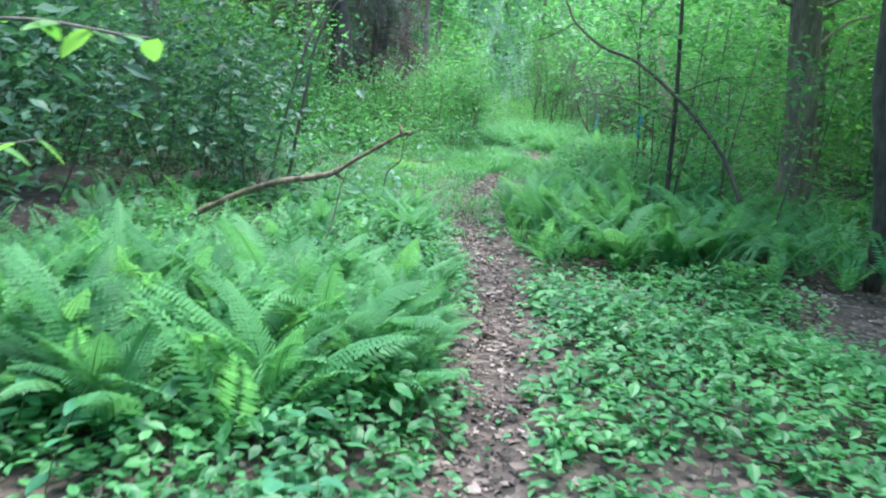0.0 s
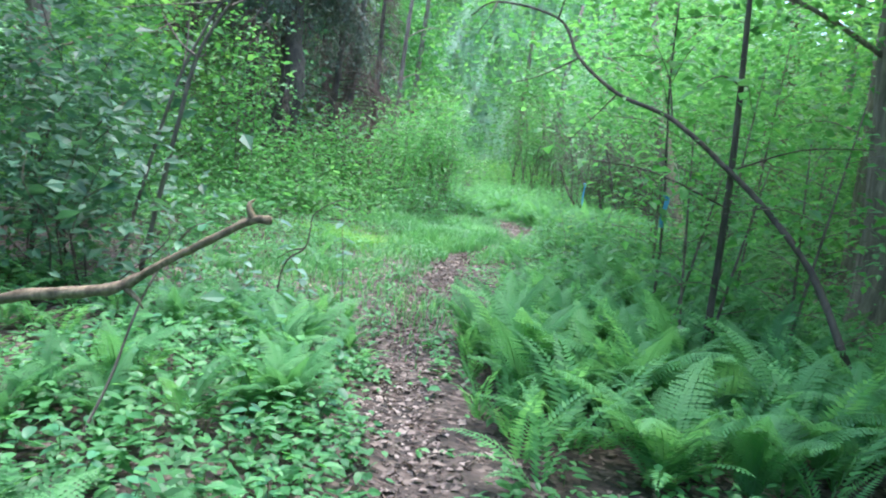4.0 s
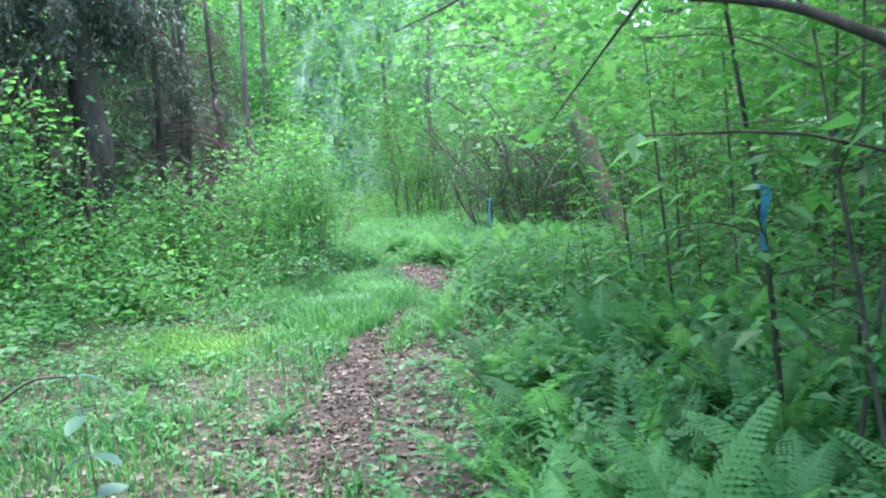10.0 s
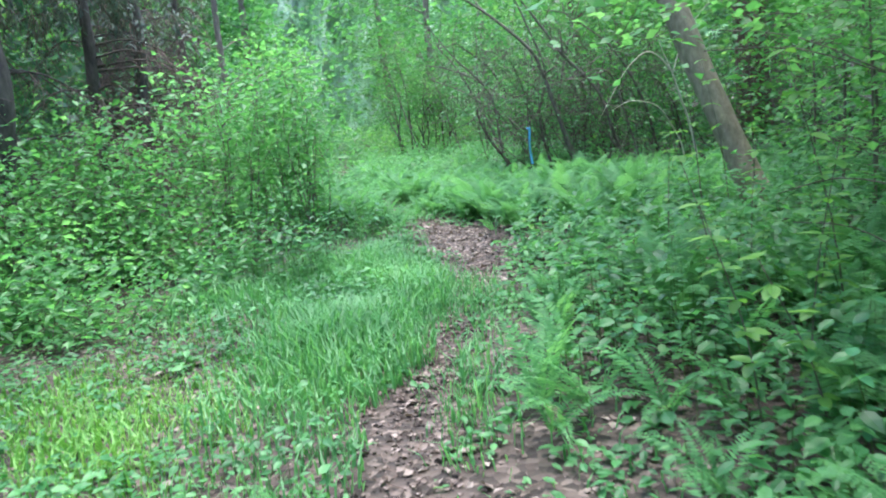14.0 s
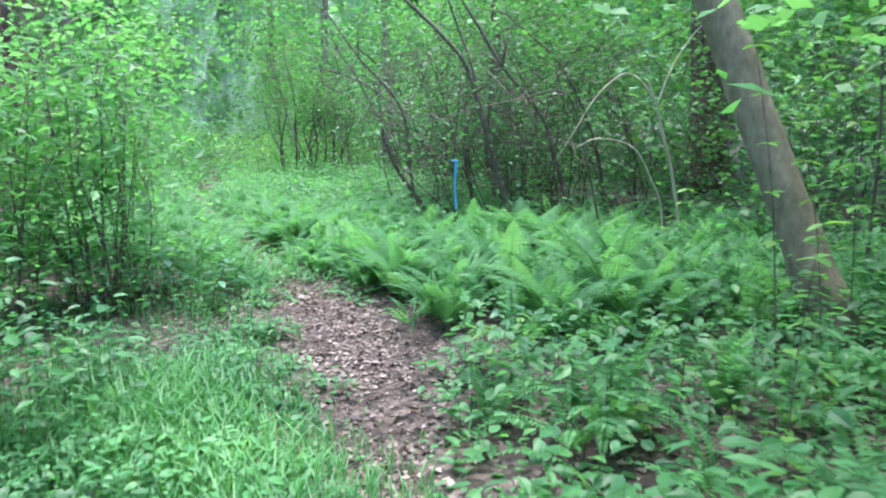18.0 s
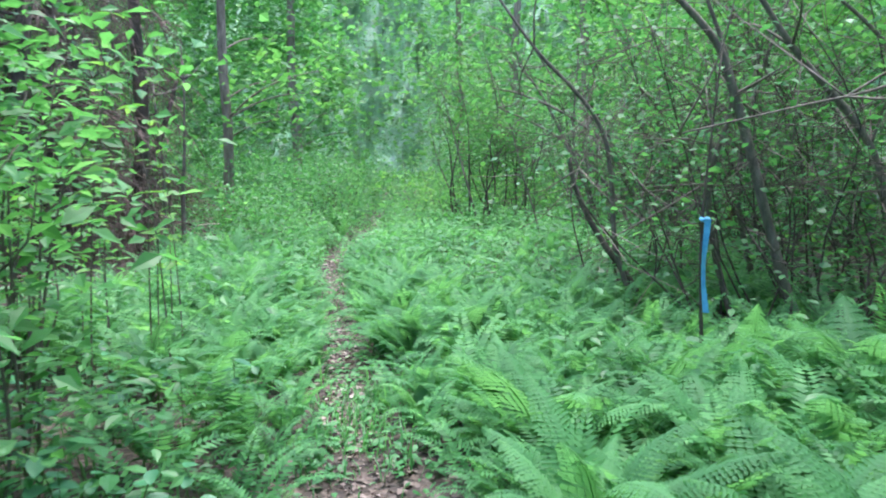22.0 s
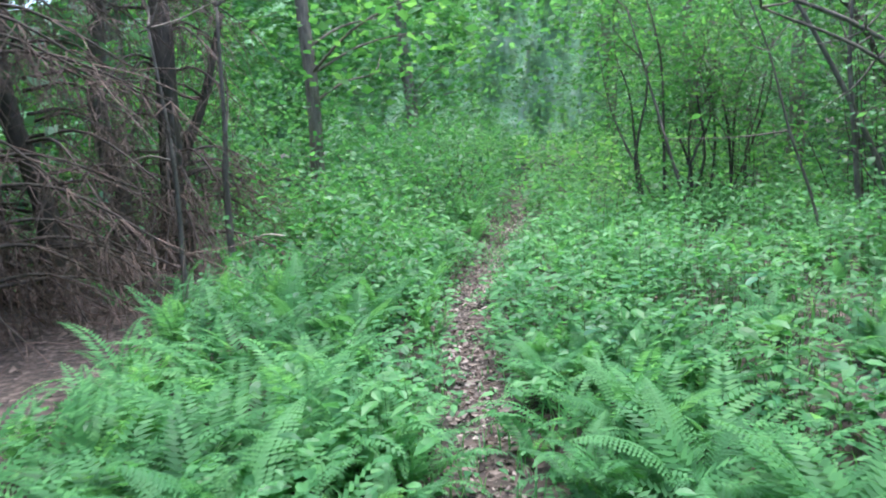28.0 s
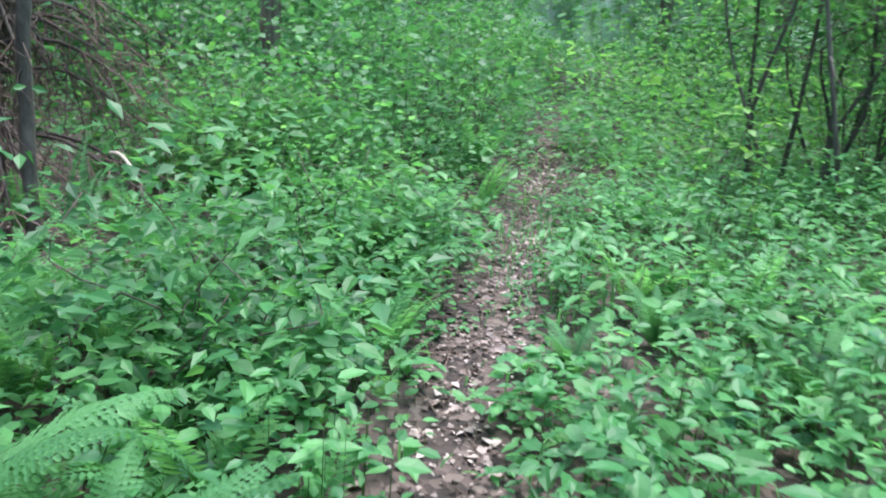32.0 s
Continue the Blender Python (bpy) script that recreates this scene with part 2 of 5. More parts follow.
def ground_z(x, y):
    x, y = np.asarray(x, float), np.asarray(y, float)
    z = 0.035 * np.sin(1.7 * x + 0.6) * np.cos(1.3 * y) + 0.03 * np.sin(0.63 * x + 0.41 * y)
    z = z * np.clip(path_off(x, y) * 1.5 + 0.3, 0.15, 1)
    z = z - 0.035 * np.clip(1 - np.maximum(path_off(x, y) + 0.15, 0) * 4, 0, 1)
    z = z + 0.10 * np.clip(np.abs(x + 1) - 6.5, 0, 18)
    return z + 0.02


# ---- mesh helpers ----
def mesh(name, v, f, mats, smooth=False):
    v, f = np.asarray(v, np.float32), np.asarray(f, np.int32)
    me = bpy.data.meshes.new(name)
    me.vertices.add(len(v))
    me.vertices.foreach_set("co", v.ravel())
    k = f.shape[1]
    me.loops.add(f.size)
    me.loops.foreach_set("vertex_index", f.ravel())
    me.polygons.add(len(f))
    me.polygons.foreach_set("loop_start", np.arange(0, f.size, k, dtype=np.int32))
    me.update(calc_edges=True)
    me.polygons.foreach_set("use_smooth", np.full(len(f), smooth))
    me.materials.append(mats)
    return me


def part(name, me, parent, label=""):
    """One mesh object under a thing or under a part."""
    ob = new(name, me)
    ob.parent = parent
    return tagged(ob, label)


def thing(name, label, category, group="", at=(0, 0, 0), kind=""):
    ob = new(name)
    ob.empty_display_size = 0.1
    ob.location = at
    return tagged(ob, label, category, group, kind)


def join(pieces):
    vs, fs, n = [], [], 0
    for v, f in pieces:
        vs.append(v)
        fs.append(np.asarray(f) + n)
        n += len(v)
    return np.concatenate(vs), np.concatenate(fs)


def smooth_line(pts, per=5):
    """A Catmull-Rom line through the points."""
    p = np.asarray(pts, float)
    q = np.concatenate([[2 * p[0] - p[1]], p, [2 * p[-1] - p[-2]]])
    out = []
    for i in range(len(p) - 1):
        a, b, c, d = q[i:i + 4]
        t = np.linspace(0, 1, per, endpoint=False)[:, None]
        out.append(0.5 * (2 * b + (c - a) * t + (2 * a - 5 * b + 4 * c - d) * t**2 + (3 * b - a - 3 * c + d) * t**3))
    return np.concatenate(out + [p[-1:]])


def tube(line, radii, sides=6, knots=0.0, seed=0):
    """A tapered, slightly uneven limb along a line, closed at both ends."""
    p = np.asarray(line, float)
    r = np.interp(np.linspace(0, 1, len(p)), np.linspace(0, 1, len(radii)), radii)
    d = np.gradient(p, axis=0)
    d /= np.linalg.norm(d, axis=1, keepdims=True) + 1e-9
    side = np.cross(d, np.where(np.abs(d[:, 2:3]) < 0.9, [[0, 0, 1.0]], [[1.0, 0, 0]]))
    side /= np.linalg.norm(side, axis=1, keepdims=True) + 1e-9
    up = np.cross(side, d)
    if len(p) > 1:
        for i in range(1, len(p)):
            s = side[i - 1] - d[i] * (side[i - 1] @ d[i])
            side[i] = s / (np.linalg.norm(s) + 1e-9)
            up[i] = np.cross(side[i], d[i])
    a = np.linspace(0, 2 * np.pi, sides, endpoint=False)
    rad = r[:, None] * np.ones(sides)
    if knots:
        g = np.random.default_rng(seed)
        rad = rad * (1 + knots * g.normal(size=rad.shape))
    ring = p[:, None] + side[:, None] * (rad * np.cos(a))[..., None] + up[:, None] * (rad * np.sin(a))[..., None]
    v = np.concatenate([ring.reshape(-1, 3), p[:1], p[-1:]])
    i, j = np.meshgrid(np.arange(len(p) - 1), np.arange(sides), indexing="ij")
    a0, b0 = i * sides + j, i * sides + (j + 1) % sides
    c0, d0 = a0 + sides, b0 + sides
    f = np.concatenate([np.stack([a0, b0, d0], -1).reshape(-1, 3), np.stack([a0, d0, c0], -1).reshape(-1, 3)])
    n, k, last = len(p) * sides, np.arange(sides), (len(p) - 1) * sides
    caps = np.concatenate([np.stack([np.full(sides, n), (k + 1) % sides, k], -1), np.stack([np.full(sides, n + 1), last + k, last + (k + 1) % sides], -1)])
    return v, np.concatenate([f, caps])


LEAF_V = np.array([(0, 0, 0), (-0.24, 0.22, 0.03), (-0.25, 0.58, 0.03), (0, 1.0, -0.10), (0.25, 0.58, 0.03), (0.24, 0.22, 0.03), (0, 0.42, -0.01)])
LEAF_F = np.array([(0, 6, 1), (0, 5, 6), (1, 6, 2), (6, 5, 4), (2, 6, 3), (6, 4, 3)])
DART_V = np.array([(0, 0, 0), (-0.27, 0.42, 0.06), (0, 0.48, -0.02), (0.27, 0.42, 0.06), (0, 1.0, -0.10)])
DART_F = np.array([(0, 2, 1), (0, 3, 2), (1, 2, 4), (2, 3, 4)])
CHIP_V = np.array([(0, 0, 0), (-0.34, 0.5, 0.05), (0.34, 0.5, 0.05), (0, 1.0, -0.05)])
CHIP_F = np.array([(0, 2, 1), (1, 2, 3)])


def turns(n, g, tilt=(-0.5, 0.6), roll=0.4):
    """Turns of n leaves: any way round, tilted up or down and rolled a little."""
    yaw, pit, rol = g.uniform(0, 2 * np.pi, n), g.uniform(tilt[0], tilt[1], n), g.normal(0, roll, n)
    cy, sy, cp, sp_, cr, sr = np.cos(yaw), np.sin(yaw), np.cos(pit), np.sin(pit), np.cos(rol), np.sin(rol)
    z, o = np.zeros(n), np.ones(n)
    rz = np.stack([cy, -sy, z, sy, cy, z, z, z, o], -1).reshape(n, 3, 3)
    rx = np.stack([o, z, z, z, cp, -sp_, z, sp_, cp], -1).reshape(n, 3, 3)
    ry = np.stack([cr, z, sr, z, o, z, -sr, z, cr], -1).reshape(n, 3, 3)
    return rz @ rx @ ry


def scatter(base_v, base_f, at, size, rot):
    """Many copies of one small shape in one mesh."""
    n, k = len(at), len(base_v)
    v = np.einsum("nij,kj->nki", rot * np.asarray(size)[:, None, None], base_v) + np.asarray(at)[:, None]
    f = np.asarray(base_f)[None] + (np.arange(n) * k)[:, None, None]
    return v.reshape(-1, 3), f.reshape(-1, 3)


def leaves(at, size, g, tilt=(-0.6, 0.5), roll=0.5, fine=True):
    at = np.asarray(at, float)
    s = size * np.clip(g.lognormal(-.08, .34, len(at)), .35, 1.7)
    v, f = {2: (LEAF_V, LEAF_F), 1: (DART_V, DART_F), 0: (CHIP_V, CHIP_F)}[int(fine)]
    return scatter(v, f, at, s, turns(len(at), g, tilt, roll))


def stuff(name, label, category, v, f, mat):
    return tagged(new(name, mesh(name, v, f, mat)), label, category, kind="stuff")


# ---- ground: one sheet, fine near the path ----
def build_ground():
    xs = np.unique(np.concatenate([np.linspace(-400, -12, 14), np.linspace(-12, 12, 161), np.linspace(12, 400, 14)]))
    ys = np.unique(np.concatenate([np.linspace(-300, -4, 10), np.linspace(-4, 45, 246), np.linspace(45, 600, 16)]))
    gx, gy = np.meshgrid(xs, ys)
    v = np.stack([gx, gy, ground_z(gx, gy)], -1).reshape(-1, 3)
    n, m = len(xs), len(ys)
    i, j = np.meshgrid(np.arange(m - 1), np.arange(n - 1), indexing="ij")
    a = (i * n + j).ravel()
    f = np.stack([a, a + 1, a + n + 1, a + n], -1)
    tagged(new("ground", mesh("ground", v, f, SOIL, True)), "brown woodland soil under fallen leaves", "ground", kind="structure")


build_ground()


# ---- trees ----
def limb_set(line, r0, count, g, reach, rise, start=0.45):
    """Limbs that leave a trunk's upper part."""
    out = []
    for _ in range(count):
        k = int(g.uniform(start, 0.95) * (len(line) - 1))
        a = g.uniform(0, 2 * np.pi)
        d = np.array([math.cos(a), math.sin(a), 0.0])
        ln = reach * g.uniform(0.6, 1.2)
        pts = [line[k], line[k] + d * ln * 0.35 + [0, 0, rise * ln * 0.35], line[k] + d * ln * 0.7 + [0, 0, rise * ln * 0.5], line[k] + d * ln + [0, 0, rise * ln * 0.55] + g.normal(0, 0.15, 3)]
        out.append(smooth_line(pts, 3))
    return out


def tree(name, label, pts, radii, bark, leaf, leaf_n, leaf_size, crown_r, seed, limbs=6, flare=True, category="tree", group="", sides=10, crown_from=0.5, fine=False, reach=None):
    g = np.random.default_rng(seed)
    pts = np.array(pts, float)
    base = np.array([pts[0][0], pts[0][1], float(ground_z(pts[0][0], pts[0][1]))])
    pts[0][2] = base[2]
    root = thing(name, label, category, group, tuple(base))
    line = smooth_line(pts - base, 5)
    line[0, 2] -= 0.06
    rr = list(radii)
    if flare:
        rr = [radii[0] * 1.45, radii[0] * 1.08] + list(np.interp(np.linspace(0.12, 1, 7), np.linspace(0, 1, len(radii)), radii))
    part("trunk", mesh("trunk", *tube(line, rr, sides, 0.035, seed), bark, True), root)
    tips = []
    for lb in limb_set(line, radii[0], limbs, g, reach or crown_r * 0.9, 0.5, crown_from):
        part("limb", mesh("limb", *tube(lb, [min(0.03, radii[-1] * 0.9 + 0.008), 0.006], 5), bark, True), root)
        tips += list(lb[2:])
    tips = np.array(tips) if tips else line[-3:]
    at = tips[g.integers(0, len(tips), leaf_n)] + g.normal(0, crown_r * 0.22, (leaf_n, 3)) * [1, 1, 0.6]
    part("crown", mesh("crown", *leaves(at, leaf_size, g, fine=fine), leaf), root, "thin layered green foliage")
    return root


# The large tree beside the fern bed and the trees of the stand on that side.
tree("tree", "large grey-brown tree with furrowed bark beside the ferns", [(3.62, 10.7, 0), (3.58, 10.7, 1.3), (3.35, 10.75, 3.9), (3.2, 10.8, 7), (3.1, 10.8, 11)], [0.2, 0.19, 0.18, 0.16, 0.12], BARK, WOODS, 4500, 0.11, 3.0, 11, 9, crown_from=0.35)
tree("tree", "tall grey-brown trunk behind the large tree", [(4.9, 14, 0), (4.85, 14, 1.6), (4.75, 14.1, 5), (4.7, 14.1, 10)], [0.18, 0.17, 0.15, 0.1], BARK, WOODS, 4000, 0.12, 2.8, 12, 7, crown_from=0.4)
tree("beech_tree", "smooth grey tree trunk leaning over the path side", [(3.66, 18.6, 0), (3.48, 18.81, .7), (3.25, 19.09, 1.6), (3.06, 19.33, 2.4), (2.88, 19.58, 3.2), (2.7, 19.9, 4.2), (2.45, 20.6, 7), (2.3, 21.2, 9.5)], [0.14, 0.145, 0.145, 0.135, 0.1, 0.07], BEECH, YOUNG, 2200, 0.1, 2.6, 13, 8, crown_from=0.55)
tree("pine_tree", "straight tree trunk with reddish-brown scaly bark", [(7.85, 27, 0), (7.8, 27, 2), (7.78, 27, 5), (7.8, 27, 12)], [0.36, 0.34, 0.32, 0.25], RED_BARK, WOODS, 1200, 0.14, 3.0, 14, 6, crown_from=0.6)
FAR_TREES = [(9.5, 19, .22), (8.2, 15.2, .15), (6.8, 20.5, .1), (11, 25, .25), (13, 17, .22), (10.5, 31, .25), (5.6, 33, .13), (8.5, 38, .2), (4.2, 42, .16), (14, 36, .25), (2.6, 46, .18),
             (-7.5, 15, .2), (-9, 23, .25), (-4.94, 36.5, .12), (-9.5, 38, .22), (-12, 30, .25), (-5.5, 47, .2), (-10, 9, .25), (-8, 4, .2), (8, 6, .2), (6.2, 8.8, .13), (12, 11, .25), (0.6, 52, .2), (-14, 19, .3)]
for n, (tx, ty, tr) in enumerate(FAR_TREES):
    h = 8 + (n * 37 % 50) / 10
    tree("tree", "slender woodland tree with grey-brown bark", [(tx, ty, 0), (tx + .1, ty, 2.2), (tx + .15 * math.sin(n), ty, 5), (tx + .4 * math.sin(2 * n), ty + .1, h)], [tr, tr * .92, tr * .8, tr * .45], BARK if n % 3 else RED_BARK, WOODS, 2400 if abs(tx) > 8 else 1000, 0.18, 3.2, 100 + n, 7, group="trees of the wood", crown_from=0.3)


# ---- saplings and shrubs ----
def sapling(label, pts, radii, leaf, leaf_n, leaf_size, seed, twigs=9, reach=0.8, bark=TWIG, low=0.3, category="sapling", group="saplings", name="sapling", spread=0.12):
    g = np.random.default_rng(seed)
    pts = np.array(pts, float)
    base = np.array([pts[0][0], pts[0][1], float(ground_z(pts[0][0], pts[0][1]))])
    pts[0][2] = base[2]
    root = thing(name, label, category, group, tuple(base))
    line = smooth_line(pts - base, 5)
    line[0, 2] -= 0.04
    part("stem", mesh("stem", *tube(line, radii, 7, 0.03, seed), bark, True), root)
    sprays = []
    for k in range(twigs):
        i = int(g.uniform(low, 1.0) * (len(line) - 1))
        a = g.uniform(0, 2 * np.pi)
        ln = reach * g.uniform(0.4, 1.2)
        d = np.array([math.cos(a), math.sin(a), g.uniform(-0.1, 0.5)]) * ln
        tl = smooth_line([line[i], line[i] + d * 0.5 + [0, 0, 0.05], line[i] + d + [0, 0, -0.05 * ln]], 3)
        part("twig", mesh("twig", *tube(tl, [min(radii) * 0.8, 0.003], 4), bark, True), root)
        sprays.append(tl)
    if leaf_n:
        tips = np.concatenate([s[1:] for s in sprays] + [line[-4:]])
        at = tips[g.integers(0, len(tips), leaf_n)] + g.normal(0, spread, (leaf_n, 3)) * [1, 1, 0.45]
        part("foliage", mesh("foliage", *leaves(at, leaf_size, g, tilt=(-0.7, 0.25), roll=0.35), leaf), root)
    return root


def limb_thing(name, label, category, pts, radii, bark, seed, sides=8, side_twigs=(), knots=0.08, group=""):
    pts = np.array(pts, float)
    base = pts[0].copy()
    root = thing(name, label, category, group, tuple(base))
    line = smooth_line(pts - base, 6)
    part("stem", mesh("stem", *tube(line, radii, sides, knots, seed), bark, True), root)
    for tw in side_twigs:
        part("twig", mesh("twig", *tube(smooth_line(np.array(tw, float) - base, 4), [radii[-1] * 0.8 + 0.004, 0.003], 4), bark, True), root)
    return root


# The sapling beside the fern bed, the dark branch that leans across it, and the thin stems round it.
sapling("dark slender sapling with broad green leaves", [(1.74, 9.25, 0), (1.71, 9.2, .45), (1.66, 9.1, 1.62), (1.56, 9.1, 3.25), (1.5, 9.2, 5)], [0.035, 0.028, 0.022, 0.01], YOUNG, 420, 0.11, 21, 16, 1.1, DARK_BARK, 0.3, spread=.2)
limb_thing("leaning_branch", "long dark bare branch arching over the ferns", "branch",
           [(2.5, 8.05, .02), (2.15, 8.4, .91), (1.89, 8.75, 1.33), (1.64, 9.05, 1.61), (1.24, 9.4, 1.96), (.84, 9.75, 2.14), (.51, 10, 2.42), (.3, 10.2, 2.76), (-.25, 10.5, 2.9), (-.49, 10.7, 2.79)],
           [0.027, 0.021, 0.015, 0.006], DARK_BARK, 22, 7,
           [[(.51, 10, 2.42), (.2, 10.15, 2.25), (-.1, 10.3, 2.15)], [(.84, 9.75, 2.14), (.7, 9.9, 1.95), (.5, 10, 1.7)], [(.3, 10.2, 2.76), (.35, 10.2, 3.1), (.25, 10.3, 3.5)], [(1.24, 9.4, 1.96), (1.2, 9.6, 2.3), (1.05, 9.7, 2.6)], [(-.25, 10.5, 2.9), (-.3, 10.4, 2.75), (-.4, 10.5, 2.6)]])
sapling("thin dark sapling tied with blue tape", [(1.42, 10.0, 0), (1.46, 10.1, .6), (1.43, 10.15, 1.3), (1.33, 10.2, 2.3), (1.3, 10.2, 3.0)], [0.014, 0.012, 0.006], YOUNG, 120, 0.10, 23, 8, .7, DARK_BARK, 0.45, spread=.15)
for k, (sx, sy, tx, ty, h) in enumerate([(1.5, 9.7, 1.75, 9.6, 1.6), (1.6, 9.5, 1.5, 9.8, 2.0), (1.75, 9.4, 2.0, 9.3, 1.7), (2.15, 8.9, 2.4, 8.8, 2.2), (2.35, 9.2, 2.3, 9.4, 1.9), (2.7, 8.5, 3.0, 8.4, 2.2), (2.0, 10.4, 2.2, 10.5, 2.6), (2.6, 11.6, 2.7, 11.5, 3.0), (1.9, 12.4, 1.8, 12.5, 2.4), (2.9, 13.5, 2.8, 13.4, 3.2), (3.3, 9.4, 3.5, 9.3, 2.4), (3.1, 15.4, 3.2, 15.5, 2.8), (2.2, 14.2, 2.1, 14.3, 1.8), (4.2, 12.4, 4.3, 12.4, 3.4), (3.7, 16.8, 3.6, 16.7, 2.4), (5.0, 16.0, 5.1, 16.1, 3.2), (5.2, 11.0, 5.3, 11, 3.2), (4.6, 8.6, 4.7, 8.7, 3.0), (5.6, 13.2, 5.6, 13.3, 3.6)]):
    sapling("thin woodland sapling with light green leaves", [(sx, sy, 0), ((sx + tx) / 2, (sy + ty) / 2, h / 2), (tx, ty, h)], [0.014, 0.011, 0.005], YOUNG, 230, 0.085, 30 + k, 9, .8, TWIG, 0.3, spread=.2)


for k, (sx, sy, h) in enumerate([(4.4, 18.4, 3.6), (4.9, 19.8, 3.4), (4.0, 17.3, 2.6)]):
    sapling("bright leafy sapling beside the leaning tree", [(sx, sy, 0), (sx + .05, sy, h / 2), (sx - .1, sy + .1, h)], [0.018, 0.014, 0.006], YOUNG, 520, 0.095, 60 + k, 15, 1.0, TWIG, 0.2, spread=.24)


def tape(label, x, y, z0, z1, seed):
    """A knotted band with a hanging strip."""
    root = thing("flagging_tape", label, "tape", "blue flagging tapes", (x, y, z1))
    n = 9
    zz = np.linspace(0, z0 - z1, n)
    wob = 0.012 * np.sin(np.linspace(0, 5, n) + seed)
    v = np.concatenate([np.stack([-0.018 + wob, -0.03 + wob, zz], -1), np.stack([0.018 + wob, -0.02 - wob, zz], -1), np.stack([-0.018 + wob, -0.026 + wob, zz], -1), np.stack([0.018 + wob, -0.016 - wob, zz], -1)])
    i = np.arange(n - 1)
    f = np.concatenate([np.stack([i, i + 1, i + n + 1, i + n], -1), np.stack([i + 2 * n, i + 3 * n, i + 3 * n + 1, i + 2 * n + 1], -1)])
    part("strip", mesh("strip", v, f, RIBBON, True), root)
    ring = [(0.022 * math.cos(a), 0.022 * math.sin(a), 0.004 * math.sin(3 * a)) for a in np.linspace(0, 2 * math.pi, 13)]
    part("knot", mesh("knot", *tube(ring, [0.012, 0.012], 5), RIBBON, True), root)
    return root


tape("bright blue flagging tape tied round a thin sapling", 1.435, 10.14, 1.08, 1.36, 1)
tape("bright blue flagging tape hanging from a thicket stem", 2.06, 23.05, 0.55, 1.12, 2)
sapling("thin stem hung with blue tape at the thicket edge", [(2.08, 23.1, 0), (2.06, 23.1, .6), (2.06, 23.08, 1.2), (2.2, 23.2, 2.2)], [0.013, 0.011, 0.005], SHRUB, 60, 0.06, 24, 5, .5, DARK_BARK, 0.6)

# The fallen branch that sticks out of the ferns.
limb_thing("fallen_branch", "rotting brown fallen branch rising out of the ferns", "fallen branch", [(-3.3, 6.9, .02), (-2.7, 6.7, .36), (-2.15, 6.55, .6), (-1.72, 6.47, .7), (-1.56, 6.46, .76), (-1.4, 6.44, .87), (-1.15, 6.4, 1.03), (-1.0, 6.38, 1.12), (-.92, 6.37, 1.13)], [0.028, 0.026, 0.025, 0.028, 0.018, 0.016, 0.017, 0.019], ROTTEN, 25, 10,
           [[(-1.56, 6.46, .74), (-1.5, 6.45, .7), (-1.47, 6.45, .66)], [(-1.0, 6.38, 1.13), (-1.02, 6.38, 1.18), (-1.0, 6.4, 1.21)]], 0.12)
limb_thing("bent_twig", "thin dark bent twig arching out of the herbs", "twig", [(-1.62, 9.00, 0.00), (-1.57, 9.00, 0.48), (-1.42, 9.00, 0.64), (-1.39, 9.00, 0.79), (-1.37, 9.00, 0.91), (-1.21, 9.00, 1.03), (-1.10, 9.00, 1.04)], [.008, .006, .003], DARK_BARK, 29, 5, [[(-1.42, 9.00, 0.64), (-1.52, 9.00, 0.61), (-1.62, 9.00, 0.54)]])


